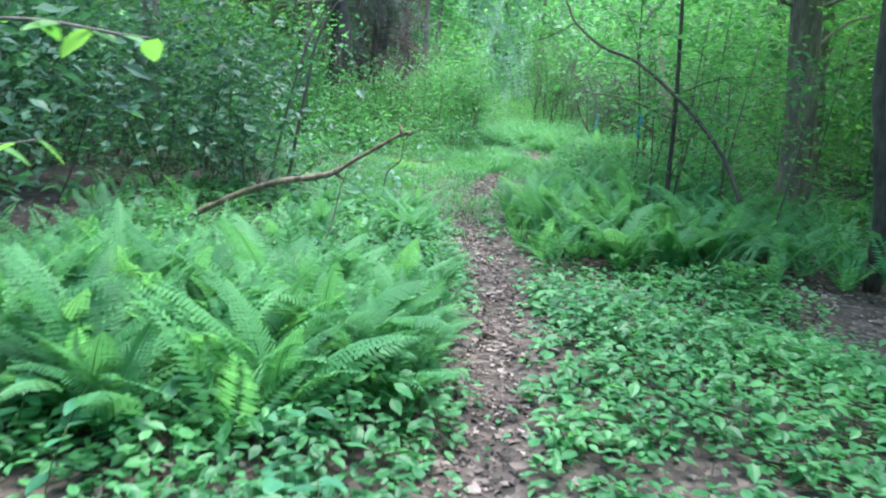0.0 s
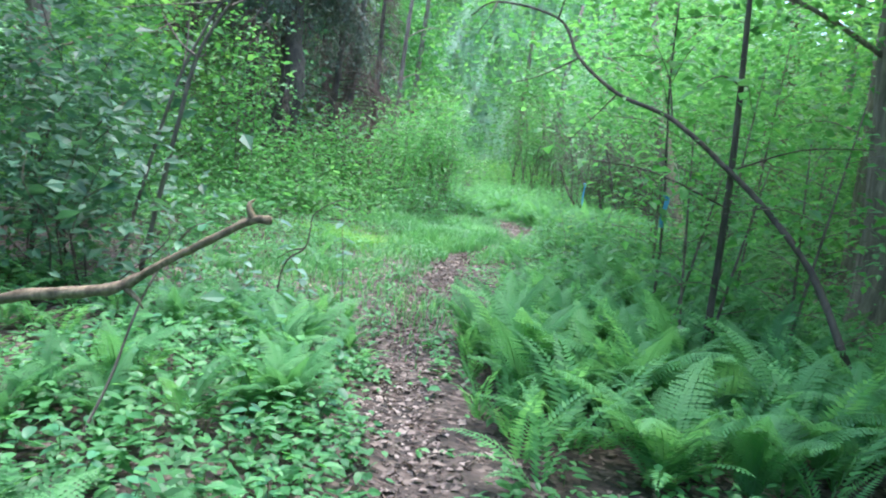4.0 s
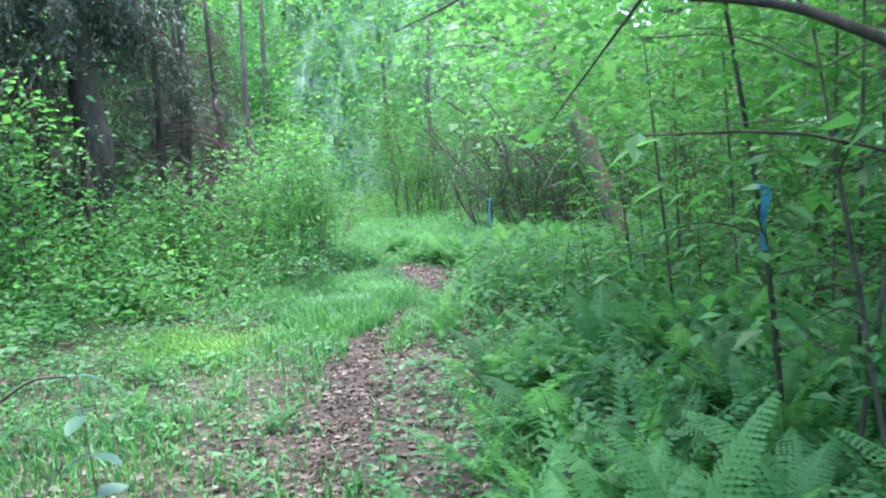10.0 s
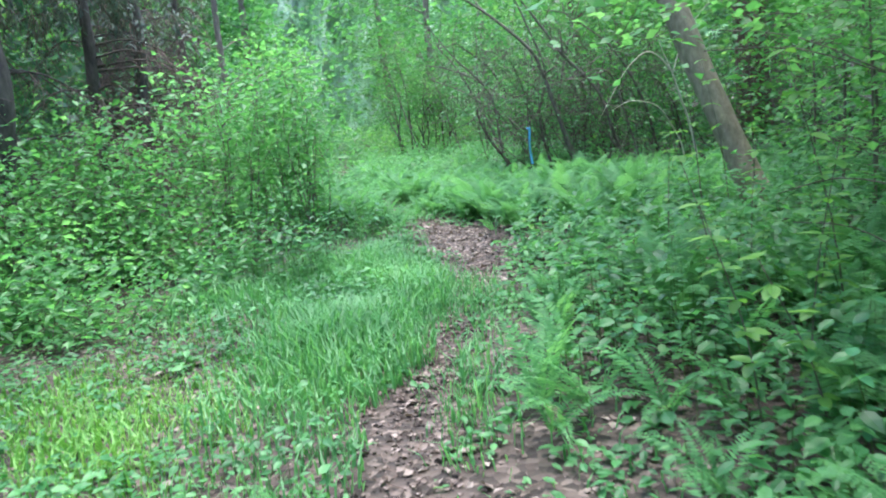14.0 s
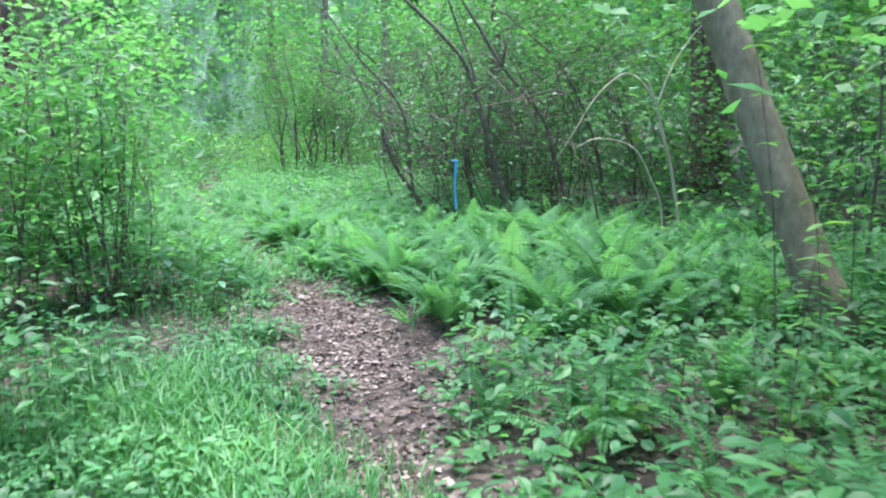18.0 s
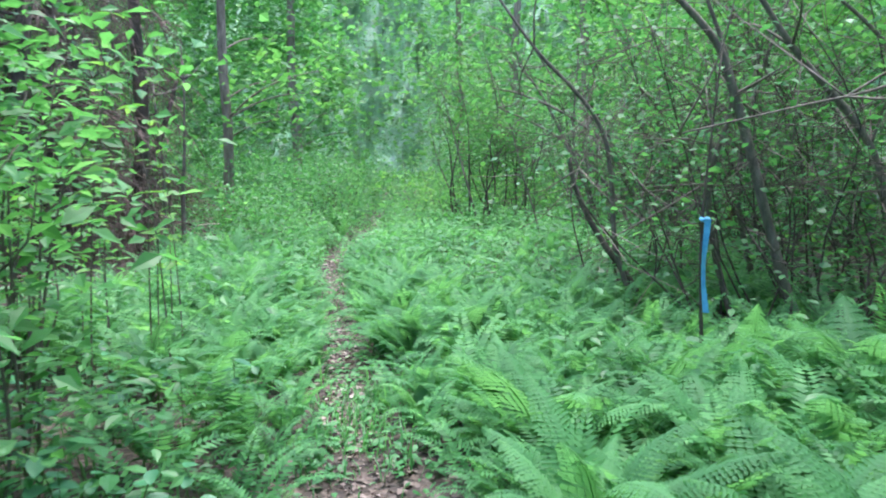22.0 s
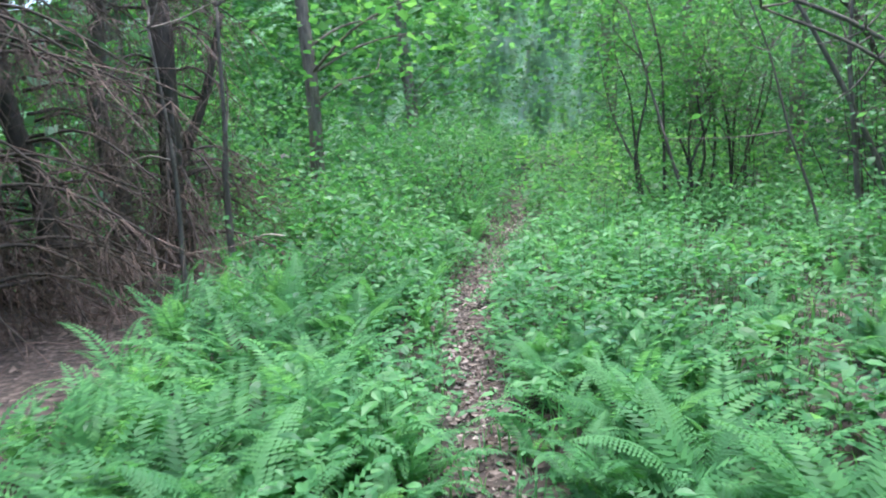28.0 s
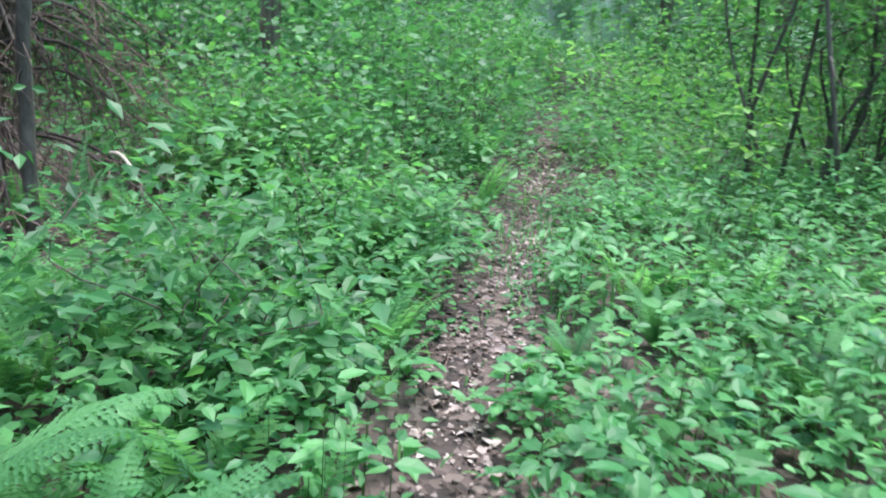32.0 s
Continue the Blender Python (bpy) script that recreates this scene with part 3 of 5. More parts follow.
def shrub(label, x, y, rx, ry, h, stems, leaf, leaf_n, leaf_size, seed, bark=DARK_BARK, group="shrubs", low=0.35, name="shrub", bare=0.0, lean=(0, 0), tall_x=0.0, fine=False, much=3.2, wide=0.22, bend=0.16, tangle=0, thick=1.0):
    """A clump of stems that fan out, with foliage on their upper parts."""
    g = np.random.default_rng(seed)
    base = np.array([x, y, float(ground_z(x, y))])
    root = thing(name, label, "shrub", group, tuple(base))
    tips = []
    for _ in range(stems):
        a, q = g.uniform(0, 2 * np.pi), g.uniform(0.1, 1) ** 0.6
        ox, oy = math.cos(a) * q * rx, math.sin(a) * q * ry
        hh = h * g.uniform(0.65, 1.05) * (1 - 0.3 * q) * (1 + tall_x * ox / max(rx, .1))
        b0 = np.array([ox * 0.55, oy * 0.55, 0.0])
        b0[2] = float(ground_z(x + b0[0], y + b0[1])) - base[2] - 0.03
        tip = np.array([ox * 1.1 + lean[0], oy * 1.1 + lean[1], hh])
        mid = b0 + (tip - b0) * 0.5 + [g.normal(0, bend), g.normal(0, bend), 0.12 * hh]
        line = smooth_line([b0, b0 + (mid - b0) * .5 + g.normal(0, .3 * bend, 3), mid, mid + (tip - mid) * .55 + g.normal(0, .5 * bend, 3), tip], 3)
        part("stem", mesh("stem", *tube(line, [(0.003 + 0.0022 * h) * thick, 0.0025], 5), bark, True), root)
        tips.append(line[int(len(line) * low):])
    tips = np.concatenate(tips)
    if tangle:
        fine_twigs = []
        for _ in range(tangle):
            p = tips[g.integers(0, len(tips))]
            e = g.normal(0, .45, 3) + [0, 0, .05]
            fine_twigs.append(tube(np.array([p, p + e * .5 + g.normal(0, .08, 3), p + e * 1.1]), [.0055, .0025], 3))
        tagged(part("twig_tangle", mesh("twig_tangle", *join(fine_twigs), TWIG, True), root, "grey-brown tangle of fine bare twigs"), kind="stuff")
    leaf_n = int(leaf_n * much)
    if leaf_n:
        at = tips[g.integers(0, len(tips), leaf_n)] + g.normal(0, wide, (leaf_n, 3)) * [1 + rx * .35, 1 + ry * .35, 1.0]
        at[:, 2] = np.maximum(at[:, 2], 0.12)
        part("foliage", mesh("foliage", *leaves(at, leaf_size, g, fine=fine), leaf), root)
    return root


# The leafy clump of thin stems where the path bends, sloping down to the clearing's edge.
CLUMP = "bright leafy clump of thin upright stems"
shrub(CLUMP, -1.55, 21.35, .6, .9, 2.9, 22, YOUNG, 2300, 0.085, 41, TWIG, low=.22, fine=True, much=1.5, wide=.24)
shrub(CLUMP, -2.4, 20.9, .8, .8, 2.7, 18, YOUNG, 1900, 0.085, 42, TWIG, low=.2, fine=True, much=1.8, wide=.26)
shrub("bushy green shrub at the edge of the clearing", -3.2, 20.2, .8, .8, 2.1, 14, YOUNG, 1700, 0.085, 43, TWIG, low=.12, fine=True, much=1.7, wide=.26)
shrub("leafy shrub with pale shining leaves in front of the spruce", -4.0, 19.7, .9, .8, 2.25, 14, YOUNG, 1900, 0.085, 44, TWIG, low=.12, fine=True, much=1.7, wide=.26)
shrub("leafy shrub with pale shining leaves in front of the spruce", -4.9, 18.9, .9, .8, 1.8, 14, YOUNG, 1900, 0.085, 47, TWIG, low=.12, fine=True, much=1.6, wide=.26)
shrub("leafy shrub at the edge of the clearing", -5.9, 18.2, .9, .9, 1.7, 12, YOUNG, 1600, 0.085, 145, TWIG, low=.12, fine=True, much=1.5, wide=.28)
shrub("tall thin shrub with pale grey-green leaves", -5.0, 17.8, .6, .6, 4.2, 9, YOUNG, 800, 0.1, 146, TWIG, low=.25, fine=True, much=1.5, wide=.26)
for bx, by, bh, bs in [(-3.6, 18.2, 1.15, 141), (-4.7, 16.8, .95, 142), (-2.6, 19.3, 1.1, 143), (-5.6, 16.0, .9, 147), (-3.0, 17.4, .75, 148), (-6.3, 14.4, 1.0, 149)]:
    shrub("low leafy bush at the edge of the clearing", bx, by, .75, .6, bh, 9, YOUNG, 1100, .075, bs, TWIG, low=.1, fine=True, much=1.3)
shrub("leafy shrub under the spruces", -7.2, 18.2, 1.2, 1.0, 3.0, 12, WOODS, 1500, 0.1, 49, TWIG, low=.2, wide=.34, much=1.8)
shrub("stand of thin green-leaved saplings beside the path", -2.55, 23.2, .6, .7, 2.5, 14, YOUNG, 900, 0.085, 46, TWIG, low=.45, fine=True, much=1.6)
# The thicket with arching stems on the other side.
for k, (x, y, rx, ry, h, st, nl, lx) in enumerate([(3.1, 24.5, 1.3, .8, 3.4, 16, 900, -.5), (4.3, 25.6, 1.4, 1.0, 3.8, 16, 1100, -.6), (5.6, 24.6, 1.2, 1.0, 3.4, 12, 900, -.3), (2.5, 26.6, 1.0, .9, 3.2, 12, 900, -.3), (4.6, 28.5, 1.6, 1.2, 4.0, 14, 1200, -.4), (6.6, 22.5, 1.2, 1.0, 3.0, 10, 900, 0)]):
    shrub("tangled thicket of arching dark stems with sparse leaves", x, y, rx, ry, h, st, SHRUB, nl, 0.065, 50 + k, low=.3, lean=(lx, 0), group="thicket shrubs", bend=.32, wide=.3, much=2.0, tangle=280)
limb_thing("broken_stem", "dark bare broken stem leaning out of the ferns", "dead stem", [(2.32, 25.4, .0), (2.15, 25.4, .35), (1.85, 25.45, .8), (1.66, 25.5, 1.2), (1.58, 25.5, 1.52)], [0.035, 0.028, 0.022], DARK_BARK, 26, 7)
limb_thing("dead_sapling", "bleached forked dead sapling leaning in the ferns", "dead sapling", [(4.41, 22.00, 0.00), (4.37, 22.00, 0.45), (4.26, 22.00, 1.02), (4.13, 22.00, 1.47), (4.07, 22.00, 1.69)], [0.021, 0.018, 0.013], DEAD, 27, 6,
           [[(4.07, 22.00, 1.69), (3.98, 22.00, 1.93), (3.90, 22.00, 2.16)], [(4.07, 22.00, 1.69), (4.22, 22.00, 2.09), (4.46, 22.00, 2.44), (4.69, 22.00, 2.66)], [(4.06, 22.00, 1.74), (3.86, 22.00, 1.98), (3.65, 22.00, 2.04), (3.35, 22.00, 1.80), (3.12, 22.00, 1.46), (2.89, 22.00, 1.12)]])
limb_thing("dead_sapling", "thin bleached dead stem arching over the ferns", "dead sapling", [(4.20, 22.00, 0.00), (4.15, 22.00, 0.61), (4.02, 22.00, 0.92), (3.80, 22.00, 1.26), (3.41, 22.00, 1.37), (3.12, 22.00, 1.27)], [0.013, 0.011, 0.005], DEAD, 28, 5)


# ---- dark conifers with bare drooping lower branches ----
def conifer(label, x, y, r, h, reach, seed, branches=46, needle_from=2.2, tw=7, needles=True):
    g = np.random.default_rng(seed)
    base = np.array([x, y, float(ground_z(x, y))])
    root = thing("spruce_tree", label, "spruce", "spruces", tuple(base))
    part("trunk", mesh("trunk", *tube(smooth_line([(0, 0, -.05), (*g.normal(0, .5 * r, 2), .9), (*g.normal(0, .9 * r, 2), 2.4), (.05, 0, 4), (0, .05, h)], 6), [r * 1.3, r, r * .9, r * .5], 10, .05, seed), DARK_BARK, True), root)
    twigs, tips = [], []
    for k in range(branches):
        z = .45 + (h * .9 - .45) * g.uniform() ** 1.7
        a = g.uniform(0, 2 * np.pi)
        ln = reach * g.uniform(.55, 1.1) * (1 - .55 * z / h)
        d = np.array([math.cos(a), math.sin(a), 0])
        droop = g.uniform(.15, .45)
        line = smooth_line([d * r * .8 + [0, 0, z], d * ln * .5 + [0, 0, z + .1 - droop * ln * .2], d * ln + [0, 0, max(z - droop * ln, .12)]], 4)
        part("branch", mesh("branch", *tube(line, [0.022, 0.006], 5), DARK_BARK, True), root)
        for _ in range(tw):
            p0 = line[g.integers(2, len(line))]
            e = d * g.uniform(-.1, .4) + g.normal(0, .25, 3) + [0, 0, -g.uniform(.25, .7)]
            p2 = p0 + e
            p2[2] = max(p2[2], .03)
            twigs.append(tube(smooth_line([p0, p0 + e * .5 + g.normal(0, .05, 3), p2], 2), [0.006, 0.003], 3))
            if p0[2] > needle_from:
                tips.append(np.linspace(p0, p2, 5))
    tagged(part("twig_tangle", mesh("twig_tangle", *join(twigs), DEAD_TWIG, True), root, "tangle of bare grey-brown dead twigs"), kind="stuff")
    if needles and tips:
        tips = np.concatenate(tips)
        at = np.repeat(tips, 5, 0) + g.normal(0, .08, (len(tips) * 5, 3))
        n = len(at)
        tagged(part("needle_mass", mesh("needle_mass", *scatter(CHIP_V * [0.35, 1, 1], CHIP_F, at, .14 * g.uniform(.6, 1.3, n), turns(n, g, (-1.4, -.3), .8)), NEEDLE), root, "grey-green drooping needles"), kind="stuff")
    return root


conifer("dark spruce with drooping grey-green boughs and dead twigs", -5.3, 21.1, .3, 9, 3.0, 61, 104, 4.1, 20)
conifer("dark spruce with drooping boughs behind the clearing", -7.6, 21.0, .16, 9, 2.6, 62, 40, 4.5, 14)
conifer("dark spruce with a tangle of bare lower branches", -5.9, 30.7, .11, 8, 2.0, 63, 66, 3.4, 24, False)
conifer("dark spruce with a tangle of bare lower branches", -5.3, 28.9, .12, 8, 2.1, 64, 70, 3.4, 24, False)
conifer("dark spruce with a tangle of bare lower branches", -5.2, 32.3, .13, 8, 1.5, 65, 70, 3.4, 24, False)
conifer("dead-branched spruce behind the leafy clump", -4.7, 23.7, .1, 8, 2.0, 67, 56, 3.6, 15)
conifer("dead-branched spruce behind the leafy clump", -6.7, 22.6, .12, 8, 2.2, 68, 56, 3.6, 12)
conifer("dark spruce with a tangle of bare lower branches", -6.6, 29.6, .14, 8, 2.1, 69, 60, 3.4, 20, False)
conifer("dark spruce at the back of the thicket", -7.6, 34.8, .15, 8, 2.4, 66, 30, 3.0)


# ---- shrubs further along and round about ----
for k, (x, y, rx, ry, h, st, nl, ls, mt) in enumerate([
        (2.3, 37.5, .9, .8, 3.4, 10, 400, .09, SHRUB), (3.6, 35.4, .9, .9, 3.6, 10, 260, .09, SHRUB), (4.8, 34.0, 1.0, .9, 3.4, 10, 260, .09, SHRUB),
        (3.6, 32.6, .9, .7, 3.2, 8, 200, .08, SHRUB), (5.5, 31.2, 1.3, 1.0, 3.6, 10, 300, .09, SHRUB), (6.4, 36.2, 1.4, 1.2, 4, 12, 900, .1, WOODS), (0.4, 41, 1.4, 1.2, 3.4, 12, 1200, .11, WOODS), (3.4, 41, 1.5, 1.3, 3.8, 12, 1200, .11, WOODS),
        (-2.6, 37.2, .5, .7, 2.2, 12, 900, .07, YOUNG), (-2.75, 34.4, .6, .7, 1.1, 10, 600, .07, YOUNG), (-3.5, 33.4, .7, .7, 1.3, 10, 600, .075, YOUNG), (.25, 34.6, .5, .6, .9, 8, 400, .07, YOUNG),
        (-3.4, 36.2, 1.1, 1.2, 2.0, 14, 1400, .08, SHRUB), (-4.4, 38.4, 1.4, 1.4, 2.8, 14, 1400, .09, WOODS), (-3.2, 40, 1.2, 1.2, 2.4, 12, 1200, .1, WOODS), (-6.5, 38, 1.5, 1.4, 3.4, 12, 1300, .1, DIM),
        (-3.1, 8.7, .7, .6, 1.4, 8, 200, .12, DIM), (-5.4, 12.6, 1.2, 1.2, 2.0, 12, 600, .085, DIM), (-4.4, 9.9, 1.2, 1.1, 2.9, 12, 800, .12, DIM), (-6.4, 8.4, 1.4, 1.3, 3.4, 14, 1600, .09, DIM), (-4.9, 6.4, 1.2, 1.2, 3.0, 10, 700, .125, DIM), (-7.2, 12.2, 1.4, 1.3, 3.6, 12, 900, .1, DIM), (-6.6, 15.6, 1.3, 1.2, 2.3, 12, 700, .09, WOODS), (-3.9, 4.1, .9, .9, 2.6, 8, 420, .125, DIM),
        (6.2, 18.4, 1.4, 1.2, 2.6, 12, 1000, .09, WOODS), (6.6, 12, 1.4, 1.2, 3.2, 12, 1200, .1, WOODS), (7.2, 9, 1.4, 1.2, 3.4, 12, 1200, .1, WOODS), (7.6, 15.8, 1.4, 1.2, 3.2, 12, 1200, .1, WOODS), (6.0, 6.6, 1.3, 1.2, 2.6, 10, 1000, .09, WOODS)]):
    far = y > 33.5
    shrub("tangled woodland shrub with small green leaves", x, y, rx, ry, h, st, YOUNG if far and k % 2 else mt, int(nl * (1.7 if far else 1)), ls * (.72 if far else 1), 70 + k, low=.3 if mt is not SHRUB else .45, much=1.0 if far else 3.2, wide=.34 if far else .22, bend=.25, fine=ls >= .12, tangle=150 if x > 2 and 30 < y < 38 else 0)


shrub("dark round shrub on many twisted trunks", .75, 35.3, .8, .7, 4.4, 7, WOODS, 1900, .08, 153, DARK_BARK, low=.5, fine=True, much=2.0, wide=.36, bend=.3, tangle=140, thick=2.2)
shrub("dark round shrub on many twisted trunks", 1.7, 36.3, .8, .7, 4.2, 6, SHRUB, 1400, .08, 154, DARK_BARK, low=.5, fine=True, much=2.0, wide=.36, bend=.3, tangle=110, thick=2.0)
shrub("dense dark-green bramble bush beside the path", -2.75, 30.2, .65, .6, 1.0, 12, SHRUB, 1300, .075, 150, TWIG, low=.1, fine=True, much=1.5, wide=.2)
shrub("bright green bush beside the narrow path", -2.4, 31.9, .5, .5, .95, 10, YOUNG, 700, .07, 151, TWIG, low=.1, fine=True, much=1.3, wide=.18)
shrub("broad low bright green bush at the wood's edge", -3.9, 33.3, 1.1, .7, 1.15, 12, WOODS, 1300, .075, 152, TWIG, low=.2, fine=True, much=1.4, wide=.2)


# ---- the wood behind: deep masses of leaves at many heights ----
def wood_mass(n, size, x_lo, x_hi, y_lo, y_hi, z_lo, z_hi, seed, mat, label, along=True, power=1.0, r_lo=.5, r_hi=1.2, thin=.75):
    """Leaves in clumps; x is counted from the path's line where along is set."""
    g = np.random.default_rng(seed)
    k = n // 55
    cy, cx = g.uniform(y_lo, y_hi, k), g.uniform(x_lo, x_hi, k)
    if along:
        cx = cx + np.interp(cy, PATH_Y, PATH_X)
    cz = z_lo + (z_hi - z_lo) * g.uniform(0, 1, k) ** power
    r = g.uniform(r_lo, r_hi, k)
    w = g.integers(0, k, n)
    at = np.stack([cx[w], cy[w], cz[w]], -1) + g.normal(0, 1, (n, 3)) * r[w][:, None] * [.8, .8, .4]
    if y_lo > 43:
        low = np.abs(at[:, 0] + 1.9) < 1.7 + .03 * (at[:, 1] - 44)
        high = (np.abs(at[:, 0] - .3) < 4.6 + .06 * (at[:, 1] - 44)) & (at[:, 2] > 6)
        at = at[~(((low & (at[:, 2] > 1.2)) | high) & (g.uniform(0, 1, n) < thin))]
    gz = ground_z(at[:, 0], at[:, 1])
    at[:, 2] = np.maximum(at[:, 2] + gz, gz + .08)
    return stuff("woodland_foliage", label, "foliage", *leaves(at, size, g, fine=False), mat)


wood_mass(52000, .105, 5.2, 8.0, -4, 44, .2, 5.5, 201, WOODS, "airy green understorey among the trees")
wood_mass(40000, .2, 8.0, 12.5, -6, 50, .0, 8.5, 202, WOODS, "sunlit green foliage of the wood beyond")
wood_mass(8000, .17, -8.5, -6.0, -4, 9, .1, 4.5, 203, DIM, "green foliage of the wood's edge darkened for shade")
wood_mass(24000, .105, -8.8, -6.4, 9, 44, .1, 4.5, 223, WOODS, "green foliage of the wood's edge")
wood_mass(52000, .2, -13, -8.5, -6, 50, .0, 8.5, 204, WOODS, "green foliage of the wood beyond")
wood_mass(19000, .24, -15, 14, 47, 56, .0, 13, 205, WOODS, "bright green foliage where the path leads on", False)
wood_mass(17000, .2, -10, 8, 44, 50, 1.0, 15, 206, YOUNG, "pale sunlit leaves above the far path", False)
wood_mass(9000, .34, 8, 17, -2, 50, 6, 13, 207, WOODS, "high green canopy of the wood")
wood_mass(9000, .34, -17, -8, -2, 50, 6, 13, 208, WOODS, "high green canopy of the wood")
wood_mass(9000, .3, -12, 12, -14, -8, .0, 9, 209, WOODS, "green foliage of the wood behind", False)
wood_mass(10000, .085, -4.2, -1.0, 33, 44, .1, 1.5, 210, SHRUB, "leafy green growth closing over the far path", True)
wood_mass(8000, .085, .5, 4.5, 35, 44, .1, 1.1, 211, WOODS, "leafy green growth beside the far path", True)


wood_mass(20000, .2, 7, 24, 4, 60, .0, 1.0, 212, SHRUB, "leafy undergrowth on the far ground", True)
wood_mass(20000, .2, -24, -7, 4, 60, .0, 1.0, 213, SHRUB, "leafy undergrowth on the far ground", True)
wood_mass(14000, .2, -8, 8, 44, 70, .0, 1.4, 214, SHRUB, "leafy undergrowth where the path is lost", False)


wood_mass(18000, .19, -13, 13, 46, 53, 5.0, 17, 218, YOUNG, "pale sunlit leaves high over the path", False, 1.0, .5, 1.1)
# Filler mass that closes the sky gap; its leaf colour carries the shade.
wood_mass(7000, .22, -10, -6.0, 25, 33, 1.0, 10, 219, DIM, "added leaves behind the spruces darkened for shade", False, 1.0, .5, 1.1)
wood_mass(7000, .13, -5, 4, 45.5, 54, 1.5, 13, 224, YOUNG, "bright thin foliage where the path leads on", False, 1.0, .4, .9, .3)
wood_mass(9000, .45, -22, 20, 58, 70, 6, 24, 225, YOUNG, "tall sunlit crowns far beyond the path", False, 1.0, .8, 1.8)
wood_mass(26000, .3, -14, 12, 50, 62, 3, 22, 215, YOUNG, "tall sunlit crowns beyond the path", False, 1.0, .8, 1.8)


# Boughs mostly above the view, added to darken the ferns and herbs below.
wood_mass(14000, .15, 1.8, 7.5, 1, 9, 3.6, 6.5, 216, YOUNG, "leafy boughs added to shade the fern bed", True, 1.0, .4, .8)
wood_mass(9000, .09, 1.3, 4.4, 11.6, 17, 1.9, 4.3, 228, YOUNG, "light green sprays of leaves over the ferns", True, 1.0, .35, .6)
# More added boughs, partly in view, that cast shade on the ferns.
wood_mass(3500, .13, 1.2, 5.0, 7.5, 12.5, 3.9, 6.5, 221, YOUNG, "leafy boughs added to shade the fern bed", True, 1.0, .4, .8)
# Leaf layer added above the thicket to keep light off it.
wood_mass(5000, .1, 2.6, 6.8, 22.6, 29.5, 2.8, 5.5, 226, SHRUB, "leafy roof added to shade the thicket", True, 1.0, .4, .8)
# High boughs added as a shade screen over the shrubs on this side.
wood_mass(10000, .13, -7.5, -3.3, 4, 12.5, 3.4, 6.5, 217, DIM, "leafy boughs added to shade the wood's edge", True, 1.0, .4, .8)


def distant_wood():
    """The far wooded slopes that close the view: lumpy crowns paled for haze, lower where the path leads on."""
    g = np.random.default_rng(220)
    n, m = 260, 34
    a = np.linspace(0, 2 * np.pi, n, endpoint=False)
    v = []
    for j in range(m):
        u = j / (m - 1)
        gap = np.exp(-((np.abs((a - np.pi / 2 - .01 + np.pi) % (2 * np.pi) - np.pi)) / .1) ** 2)
        top = (23 + 3.5 * np.sin(5 * a) + 2 * np.sin(13 * a + 1)) * (1 - .35 * gap)
        r = 78 + 26 * u + 3.0 * np.sin(a * 47 + u * 17) * np.sin(u * 23 + a * 31) + g.normal(0, 1.4, n)
        v.append(np.stack([-1 + r * np.cos(a), 20 + r * np.sin(a), 1 + (top + g.normal(0, 1.0, n)) * u], -1))
    v = np.concatenate(v)
    i, k = np.meshgrid(np.arange(m - 1), np.arange(n), indexing="ij")
    a0, b0 = i * n + k, i * n + (k + 1) % n
    tagged(new("backdrop", mesh("backdrop", v, np.stack([a0, b0, b0 + n, a0 + n], -1).reshape(-1, 4), FAR_WOOD, True)), "distant wooded slopes in a green paled for haze", "backdrop", kind="structure")


distant_wood()


def haze_painted_distance():
    """Crowns far down the path, with an uneven top; haze and sunlight are put into the colour."""
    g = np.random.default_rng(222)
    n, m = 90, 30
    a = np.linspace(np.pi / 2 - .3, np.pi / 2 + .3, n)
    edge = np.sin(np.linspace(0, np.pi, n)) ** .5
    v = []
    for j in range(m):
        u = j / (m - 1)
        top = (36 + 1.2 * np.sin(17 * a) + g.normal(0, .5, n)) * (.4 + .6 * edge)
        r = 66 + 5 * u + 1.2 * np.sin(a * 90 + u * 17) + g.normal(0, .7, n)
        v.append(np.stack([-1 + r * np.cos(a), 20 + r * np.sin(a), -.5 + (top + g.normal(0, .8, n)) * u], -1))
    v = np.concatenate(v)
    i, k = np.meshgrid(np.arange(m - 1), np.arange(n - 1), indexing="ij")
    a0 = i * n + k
    tagged(new("backdrop", mesh("backdrop", v, np.stack([a0, a0 + 1, a0 + n + 1, a0 + n], -1).reshape(-1, 4), PALE_WOOD, True)), "crowns far down the path with haze and sunlight put into the colour", "backdrop", kind="structure")


haze_painted_distance()


# ---- low growth ----
def area_points(n, x0, x1, y0, y1, g, gap=0.05, patch=0.0):
    x, y = g.uniform(x0, x1, n), g.uniform(y0, y1, n)
    edge = np.minimum(np.minimum(x - x0, x1 - x), np.minimum(y - y0, y1 - y))
    keep = (path_off(x, y) > gap + g.exponential(.06, n)) & ((edge > g.uniform(0, .3, n)) | (y1 - y0 > 12))
    if patch:
        keep &= (np.sin(x * 2.3 + 1.1 * np.sin(y * 1.7)) * np.sin(y * 2.1 + x) > patch - 1)
    return np.stack([x[keep], y[keep]], -1)


